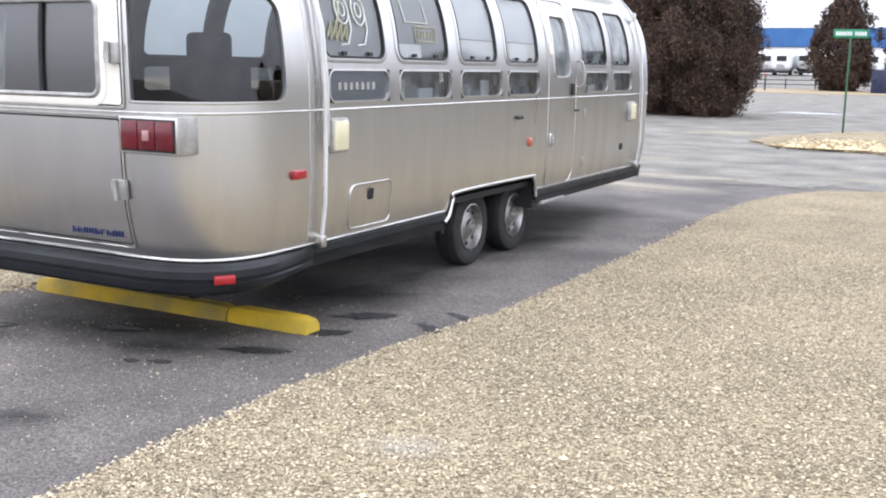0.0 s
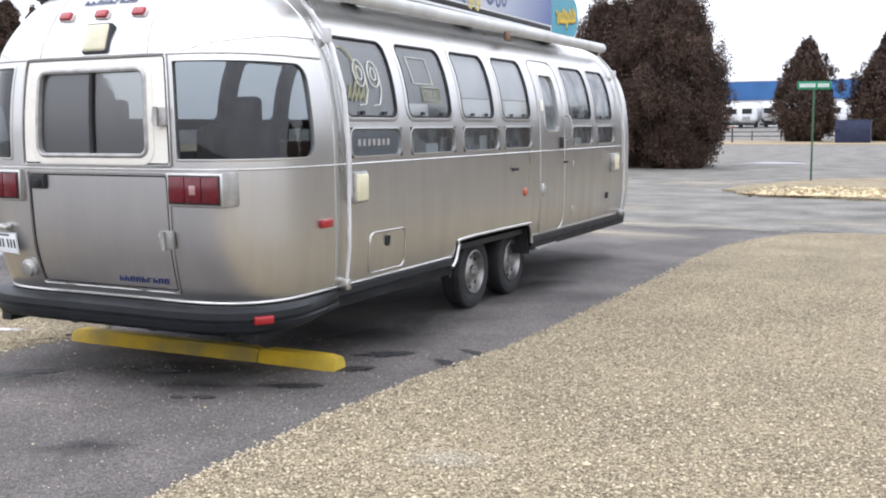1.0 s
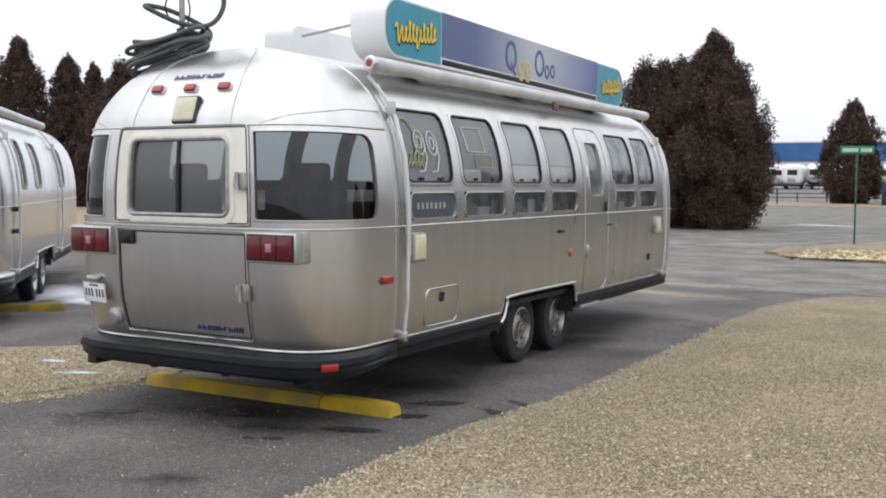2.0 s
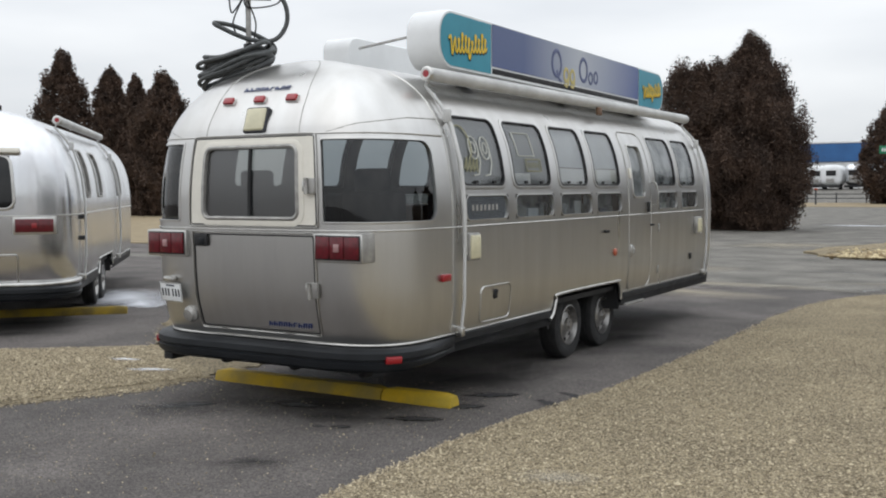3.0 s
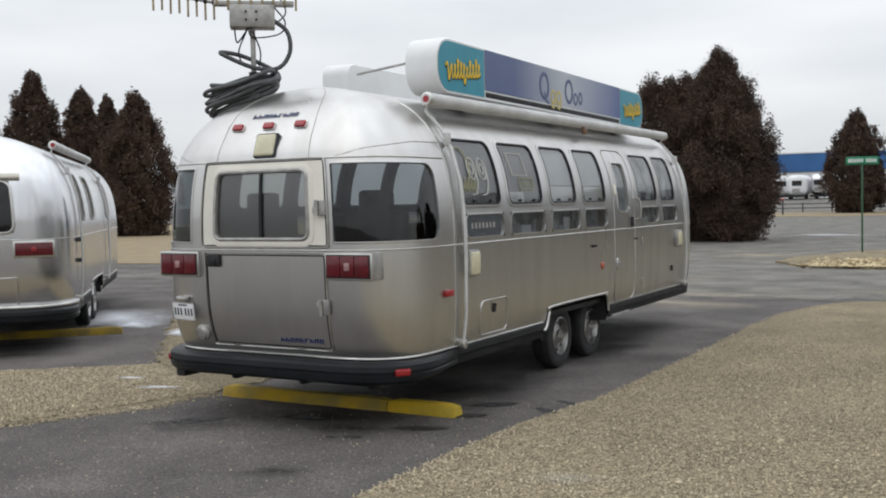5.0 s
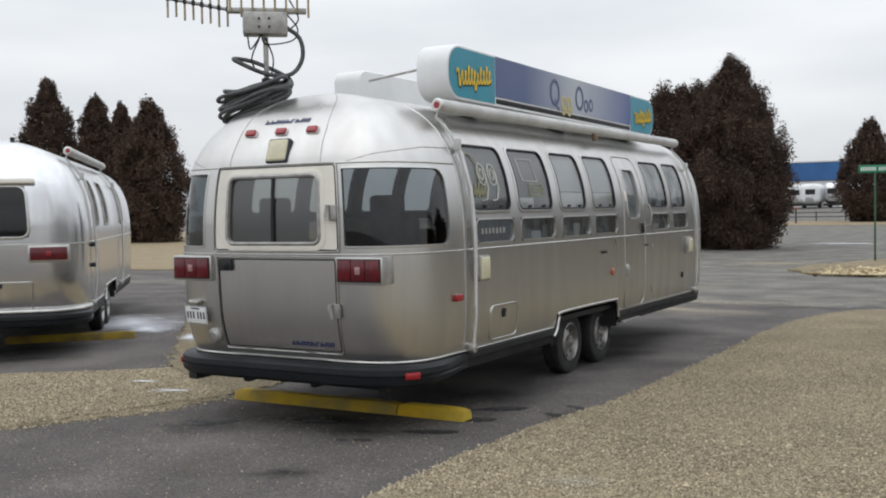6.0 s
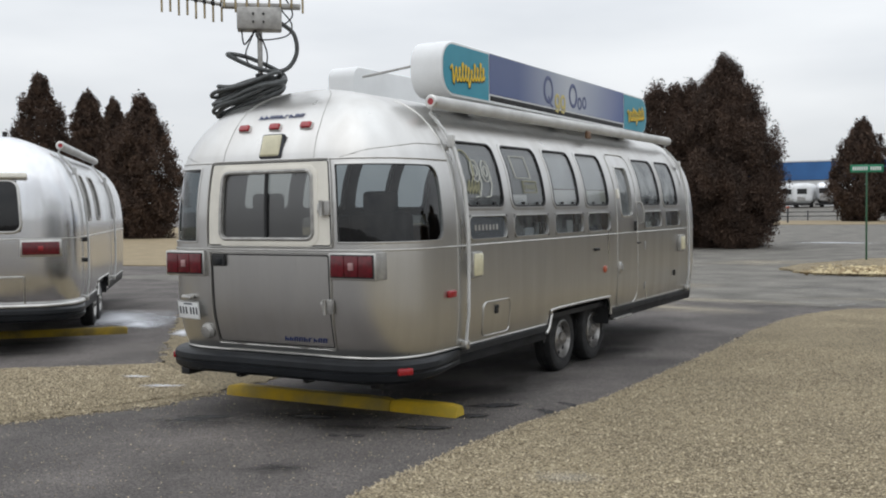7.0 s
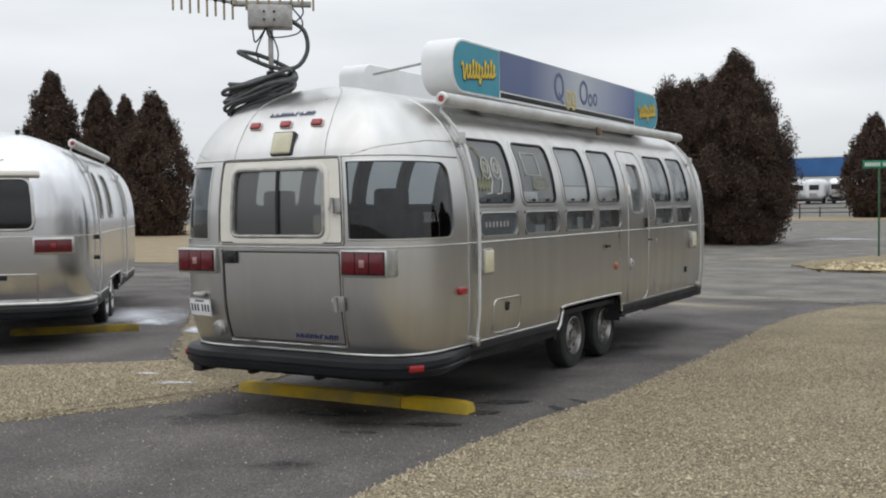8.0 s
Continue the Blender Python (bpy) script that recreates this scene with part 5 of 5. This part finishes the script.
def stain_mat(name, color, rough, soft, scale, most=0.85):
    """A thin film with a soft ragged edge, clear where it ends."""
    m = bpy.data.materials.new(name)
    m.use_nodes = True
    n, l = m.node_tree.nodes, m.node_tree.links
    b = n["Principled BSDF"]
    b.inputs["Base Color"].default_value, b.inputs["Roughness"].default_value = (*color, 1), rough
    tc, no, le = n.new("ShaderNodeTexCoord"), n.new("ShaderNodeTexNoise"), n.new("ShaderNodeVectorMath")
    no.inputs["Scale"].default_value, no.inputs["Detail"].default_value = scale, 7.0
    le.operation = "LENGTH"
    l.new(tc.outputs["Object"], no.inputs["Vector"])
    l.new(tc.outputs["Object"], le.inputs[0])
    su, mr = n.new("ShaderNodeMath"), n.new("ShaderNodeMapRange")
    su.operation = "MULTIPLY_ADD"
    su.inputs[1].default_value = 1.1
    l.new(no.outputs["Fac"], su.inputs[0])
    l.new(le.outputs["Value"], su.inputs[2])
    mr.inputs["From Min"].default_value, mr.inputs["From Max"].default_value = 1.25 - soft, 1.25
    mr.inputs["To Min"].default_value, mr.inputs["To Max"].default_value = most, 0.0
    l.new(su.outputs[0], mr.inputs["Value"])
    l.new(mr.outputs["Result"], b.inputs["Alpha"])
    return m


M_WETF = stain_mat("wet_patch", (0.014, 0.014, 0.016), 0.6, 0.35, 2.2)
M_FROSTF = stain_mat("pale_frost_on_gravel", (0.5, 0.485, 0.44), 0.9, 1.1, 9.0, 0.34)
# damp asphalt, and the shade under the trailers painted as a dark film
M_DAMPSHADEF = stain_mat("damp_and_shade_patch", (0.03, 0.028, 0.028), 0.6, 0.9, 1.8)
M_SNOWF = stain_mat("thin_snow", (0.8, 0.82, 0.87), 0.7, 0.9, 1.6, 0.95)
M_SANDF = stain_mat("washed_sand", (0.34, 0.3, 0.23), 0.9, 0.9, 2.0)


def stain(name, material, x, y, rx, ry, rot, label, z=0.004):
    bm = bmesh.new()
    bmesh.ops.create_circle(bm, cap_ends=True, radius=1.25, segments=28)
    ob = part(name, bm, material, None)
    ob.matrix_world = pose(x, y, z, 0, 0, rot) @ Matrix.Diagonal((rx, ry, 1, 1))
    return tagged(ob, label, "stain", "stains on the ground", "structure")


for x, y, rx, ry, rot in ((-3.32, 4.87, 0.3, 0.09, 20), (-3.2, 5.45, 0.22, 0.1, 30), (-3.66, 4.37, 0.1, 0.05, 10), (-3.82, 4.3, 0.07, 0.04, 0), (-5.22, 4.42, 0.25, 0.09, 30), (-4.44, 4.82, 0.3, 0.1, 10), (-5.3, 4.25, 0.2, 0.06, 20), (-3.22, 5.98, 0.3, 0.12, 30), (-2.66, 5.9, 0.08, 0.2, 60), (-2.62, 6.3, 0.06, 0.2, 70)):
    stain("wet_stain", M_WETF, x, y, rx * 1.3, ry * 1.4, rot, "dark wet stain on grey asphalt")
# a few damp spots; the patches under the trailers are painted shade
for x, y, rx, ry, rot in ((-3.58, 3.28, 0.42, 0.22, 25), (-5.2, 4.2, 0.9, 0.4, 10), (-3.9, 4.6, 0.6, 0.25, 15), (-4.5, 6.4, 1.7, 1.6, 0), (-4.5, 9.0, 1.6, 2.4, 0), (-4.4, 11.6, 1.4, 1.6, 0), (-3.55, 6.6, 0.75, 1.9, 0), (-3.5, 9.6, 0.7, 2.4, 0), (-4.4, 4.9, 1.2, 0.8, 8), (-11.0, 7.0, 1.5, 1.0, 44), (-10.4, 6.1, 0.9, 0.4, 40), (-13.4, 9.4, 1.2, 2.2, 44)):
    stain("damp_shade_stain", M_DAMPSHADEF, x, y, rx, ry, rot, "broad dark damp and painted shade on grey asphalt", 0.003)
for x, y, rx, ry, rot, z in ((-12.2, 10.0, 2.4, 1.4, 140, 0.008), (-11.3, 9.4, 1.0, 0.6, 140, 0.0095), (-9.75, 8.75, 0.75, 0.3, 130, 0.026), (-6.7, 5.3, 0.4, 0.14, 20, 0.026), (-7.4, 5.6, 0.3, 0.12, 10, 0.026), (-10.5, 44.0, 2.6, 1.2, 10, 0.012), (-6.5, 47.0, 3.0, 1.3, 0, 0.012)):
    stain("snow_patch", M_SNOWF, x, y, rx, ry, rot, "thin patch of leftover snow", z)
for x, y, rx, ry, rot in ((-4.5, 15.2, 3.0, 1.1, -12), (-5.0, 16.9, 5.0, 0.8, -3), (0.5, 16.4, 4.0, 0.5, 0), (-8.0, 17.2, 4.0, 0.8, -3), (-6.5, 20.0, 3.0, 1.6, 10), (0.5, 18.2, 5.0, 0.9, 0), (-6.0, 30.0, 3.0, 2.4, 20)):
    stain("sand_wash", M_SANDF, x, y, rx, ry, rot, "pale sand washed over the asphalt", 0.0085 if y > 14 else 0.0035)


for x, y, rx, ry, rot in ((-1.67, 3.9, 0.45, 0.25, 20), (-1.0, 3.3, 0.4, 0.25, 0)):
    stain("frost_patch", M_FROSTF, x, y, rx, ry, rot, "pale frosted patch on tan gravel", 0.026)


def crack(pts, w, seed):
    rd = random.Random(seed)
    P = spline([(x, y, 0.0) for x, y in pts], 10)
    bm, prev = bmesh.new(), None
    for i, p in enumerate(P):
        a, b = P[max(0, i - 1)], P[min(len(P) - 1, i + 1)]
        d = (b - a).normalized()
        o = Vector((-d.y, d.x, 0)) * w * rd.uniform(0.4, 1.4)
        q = p + Vector((rd.uniform(-w, w), rd.uniform(-w, w), 0.0095))
        row = (bm.verts.new(q + o), bm.verts.new(q - o))
        if prev:
            bm.faces.new((prev[0], prev[1], row[1], row[0]))
        prev = row
    bmesh.ops.recalc_face_normals(bm, faces=bm.faces[:])
    return tagged(part("crack", bm, M_WET, None), "dark tarred crack across the road", "crack", "cracks in the road", "structure")


crack([(-2.6, 17.1), (-1.79, 16.8), (0.0, 16.9), (3.5, 17.2)], 0.012, 1)
crack([(-1.85, 16.6), (-1.75, 16.9), (-1.6, 17.1)], 0.03, 2)
crack([(-3.6, 20.6), (-1.0, 20.0), (3.0, 20.2)], 0.025, 3)


def pebbles(name, count, area, size, z, label, material, seed, parent=None):
    """Loose stones strewn over an area given as a test of x and y."""
    rs = np.random.RandomState(seed)
    xs, ys = area(rs, count)
    n = len(xs)
    base = np.array([(1, 0, 0), (0, 1, 0), (-1, 0, 0), (0, -1, 0), (0, 0, 1), (0, 0, -1)], float)
    tri = np.array([(0, 1, 4), (1, 2, 4), (2, 3, 4), (3, 0, 4), (1, 0, 5), (2, 1, 5), (3, 2, 5), (0, 3, 5)])
    a = rs.uniform(0, 6.28, n)
    sc = size * rs.lognormal(0, 0.35, n)
    v = base[None] * (rs.uniform(0.6, 1.1, (n, 6, 1))) * np.stack([sc, sc * rs.uniform(0.6, 1, n), sc * rs.uniform(0.35, 0.7, n)], 1)[:, None]
    c, si = np.cos(a)[:, None], np.sin(a)[:, None]
    out = np.stack([v[..., 0] * c - v[..., 1] * si + xs[:, None], v[..., 0] * si + v[..., 1] * c + ys[:, None], v[..., 2] + z + sc[:, None] * 0.2], -1)
    me = bpy.data.meshes.new(name)
    me.from_pydata(out.reshape(-1, 3).tolist(), [], (tri[None] + 6 * np.arange(n)[:, None, None]).reshape(-1, 3).tolist())
    me.materials.append(material)
    ob = new(name, me)
    ob.parent = parent
    return tagged(ob, label, "gravel", "", "stuff")


EX, EY = np.array([p[0] for p in EDGE]), np.array([p[1] for p in EDGE])


def bed_near(rs, n):
    y = 1.5 + 9.5 * rs.uniform(0, 1, n) ** 1.3
    left = np.interp(y, EY, EX)
    return left - 0.03 + (2.2 + 0.38 * y) * rs.uniform(0, 1, n), y


def bed_edge(rs, n):
    y = 1.0 + 14.5 * rs.uniform(0, 1, n) ** 1.3
    return np.interp(y, EY, EX) + rs.normal(0.03, 0.045, n), y


def wedge_near(rs, n):
    t, k = rs.uniform(0, 1, n), rs.uniform(0, 1, n)
    ax, ay = -6.76 + 0.74 * t, 3.3 + 2.05 * t
    bx, by = -9.5 + 1.66 * t, 5.2 + 1.25 * t
    return ax + (bx - ax) * k, ay + (by - ay) * k


def wedge_edge(rs, n):
    k = rs.randint(1, 5, n)
    wx, wy = np.array([p[0] for p in WEDGE]), np.array([p[1] for p in WEDGE])
    k = np.where(rs.uniform(0, 1, n) < 0.35, rs.randint(9, 13, n), k - 1)
    t = rs.uniform(0, 1, n)
    return wx[k] + (wx[k + 1] - wx[k]) * t + rs.normal(0, 0.08, n), wy[k] + (wy[k + 1] - wy[k]) * t + rs.normal(0, 0.05, n)


def litter(rs, n):
    return rs.uniform(-2.6, 9.0, n) - 1.6 * rs.uniform(0, 1, n), 24.4 + 3.5 * rs.uniform(0, 1, n) ** 1.6


def asphalt_grit(rs, n):
    return rs.uniform(-7.0, -2.9, n), 1.8 + 4.5 * rs.uniform(0, 1, n)


pebbles("gravel_stones", 135000, bed_near, 0.0072, 0.015, "loose pale tan gravel stones", M_PEB, 21)
pebbles("edge_stones", 7000, bed_edge, 0.0085, 0.006, "gravel stones spilling over the bed's edge", M_PEB, 22)
pebbles("wedge_stones", 30000, wedge_near, 0.0075, 0.02, "loose tan gravel stones between the pads", M_PEB, 23)
pebbles("wedge_edge_stones", 3500, wedge_edge, 0.009, 0.006, "gravel stones strewn over the edge of the pad", M_PEB, 26)
pebbles("leaf_litter", 5000, litter, 0.05, 0.06, "dry fallen leaves on the gravel island", speckle("dry_leaves", (0.2, 0.14, 0.07), (0.62, 0.52, 0.32)), 24)
pebbles("asphalt_grit", 2800, asphalt_grit, 0.0052, 0.002, "scattered pale grit on the asphalt", M_PEB, 25)

# ---- street sign on a green post, bars in place of its words ----
st = thing("street_sign", pose(-3.2, 31.45, 0.05, 0, 0, 22), "green street name sign on a thin green post", "street sign")
part("post", box((0, 0, 1.45), (0.055, 0.03, 2.9), 0.006), M_DGREEN, st, "thin green steel post", 30)
pt = part("plate", box((0, -0.02, 2.83), (0.98, 0.012, 0.24), 0.004), M_GREEN, st, "green enamel plate", 30)
for k in range(13):
    if k != 7:
        part("bar", box((-0.4 + k * 0.066, -0.028, 2.83), (0.04, 0.004, 0.11)), M_WHITE, pt, "white bar")

# ---- the far side: hall, parked trailers, fence, dumpster ----
far = [(-90, 112, 0.0), (60, 112, 0.0), (90, 150, 1.4), (-110, 150, 1.4)]
bm = bmesh.new()
v = [bm.verts.new(p) for p in far] + [bm.verts.new((-160, 260, 1.5)), bm.verts.new((140, 260, 1.5))]
bm.faces.new(v[:4])
bm.faces.new((v[3], v[2], v[5], v[4]))
tagged(part("far_bank", bm, M_ROAD, None), "pale rising ground across the lot", "ground", "", "structure")
hall = thing("warehouse", pose(-25, 185, 1.4), "long white warehouse with a bright blue upper wall", "building")
part("wall", box((0, 0, 2.2), (110, 14, 4.6), 0.05), M_FAR, hall, "white lower wall")
part("blue_band", box((0, -0.1, 6.0), (110.4, 14.4, 3.1), 0.1), M_BBLUE, hall, "bright blue metal upper wall")
part("roof", box((0, 0, 7.7), (110.8, 14.8, 0.3), 0.05), M_FAR, hall, "flat roof edge")
for k in range(12):
    part("door", box((-48 + k * 8.6, -7.02, 1.5), (3.2, 0.1, 3.0), 0.02), M_STEEL, hall, "grey dock door")


def far_trailer(x, y, rot, L, H, skin):
    ob = thing("far_trailer", pose(x, y, 1.35, 0, 0, rot), "pale rounded trailer parked end-on far across the lot", "trailer", "far trailers")
    part("shell", box((0, 0, 0.5 + H / 2), (L, 6.5, H), 0.8, 6), skin, ob, "pale rounded shell", 60)
    part("end_window", box((rd.uniform(-0.1, 0.1), -3.22, 0.5 + H * 0.6), (L * 0.5, 0.1, 0.75), 0.04), M_BLACK, ob, "dark end window")
    part("end_door", box((0, -3.2, 0.5 + H * 0.25), (L * 0.42, 0.1, H * 0.2), 0.04), M_STEEL, ob, "grey locker")
    part("bumper", box((0, -3.0, 0.42), (L * 0.94, 0.5, 0.3), 0.05), M_BLACK, ob, "dark bumper")
    for sg in (-1, 1):
        part("wheel", tube([(sg * L * 0.3, -0.5, 0.4), (sg * L * 0.46, -0.5, 0.4)], 0.4, 14), M_TYRE, ob, "", 40)


rd = random.Random(8)
for k in range(18):
    far_trailer(-46 + k * 2.9 + rd.uniform(-0.25, 0.25), 150 + rd.uniform(-2, 3), rd.uniform(-10, 10), rd.uniform(2.4, 2.8), rd.uniform(2.7, 3.3), rd.choice((M_FAR, M_FAR, M_ALU2)))
fence = thing("rail_fence", pose(0, 112.5, 0), "low dark rail fence across the lot", "fence")
for z in (0.5, 0.95):
    part("rail", tube([(-70, 0, z), (50, 0, z)], 0.05, 6), M_SEAT, fence)
for k in range(41):
    part("post", tube([(-70 + 3 * k, 0, -0.1), (-70 + 3 * k, 0, 1.1)], 0.07, 6), M_SEAT, fence)
mp = thing("marker_post", pose(-18.7, 100, 0), "thin dark marker post at the edge of the lot", "post")
part("shaft", tube([(0, 0, -0.1), (0, 0, 1.45)], 0.08, 8), M_SEAT, mp, "", 60)
part("cap", box((0, 0, 1.5), (0.3, 0.1, 0.2), 0.02), M_ORANGE, mp, "faded orange marker")
dm = thing("dumpster", pose(-7.8, 100, 0.03), "dark blue steel dumpster beside distant cedars", "dumpster")
part("bin", box((0, 0, 0.97), (3.0, 1.8, 1.94), 0.05), M_DUMP, dm, "", 30)
part("lid", box((0, 0.1, 2.0), (3.1, 1.9, 0.16), 0.05, 2), M_DUMP, dm, "", 30)
for x in (-1.3, 1.3):
    part("pocket", box((x, -0.95, 1.2), (0.2, 0.2, 0.25), 0.02), M_DUMP, dm, "", 30)

# ---- painted marks on the side windows ----
w0, w1 = R(1.18), S(1.81)


def mark(pts, r, material, closed, label):
    bm = tube([SH.at(w0 + u, w1 + v_, 0.005) for u, v_ in pts], r, 5, None, closed)
    return part("window_paint", bm, material, t1, label, 60)


for cu in (0.27, 0.47):
    mark([(cu + 0.075 * math.cos(t), 0.33 + 0.1 * math.sin(t)) for t in (2 * math.pi * k / 20 for k in range(20))], 0.005, M_PALE, True, "pale painted ring on the glass")
    mark([(cu + 0.035 * math.cos(t), 0.33 + 0.05 * math.sin(t)) for t in (2 * math.pi * k / 16 for k in range(16))], 0.005, M_PALE, True, "pale painted ring on the glass")
    mark([(cu + 0.075, 0.33), (cu + 0.08, 0.2), (cu + 0.03, 0.1), (cu - 0.06, 0.09)], 0.005, M_PALE, False, "pale painted tail on the glass")
mark([(0.1 + 0.13 * math.cos(t), 0.36 + 0.16 * math.sin(t)) for t in (-1.0 + 3.4 * k / 18 for k in range(19))], 0.007, M_PAINT, False, "yellow painted arc on the glass")
for k in range(4):
    mark([(0.06 + 0.06 * k, 0.14), (0.12 + 0.06 * k, 0.24), (0.1 + 0.06 * k, 0.12)], 0.007, M_PAINT, False, "yellow painted stroke on the glass")
mark([(1.09, 0.28), (1.42, 0.28), (1.40, 0.5), (1.07, 0.5)], 0.005, M_PALE, True, "pale painted frame on the glass")
mark([(1.22, 0.14), (1.52, 0.14), (1.52, 0.25), (1.22, 0.25)], 0.006, M_PAINT, True, "yellow painted frame on the glass")
for k in range(5):
    mark([(1.26 + 0.05 * k, 0.17), (1.275 + 0.05 * k, 0.22)], 0.005, M_PAINT, False, "yellow painted stroke on the glass")
for k in range(7):
    part("label_bar", on(R(1.36 + 0.07 * k), S(1.63), (0.035, 0.05, 0.004), -0.0125, 0.001), M_STEEL, t1, "grey bar on the lower window")
part("label_backing", on(R(1.6), S(1.63), (0.72, 0.2, 0.004), -0.018, 0.001), M_DIMBLUE, t1, "dark blue panel behind the lower window")
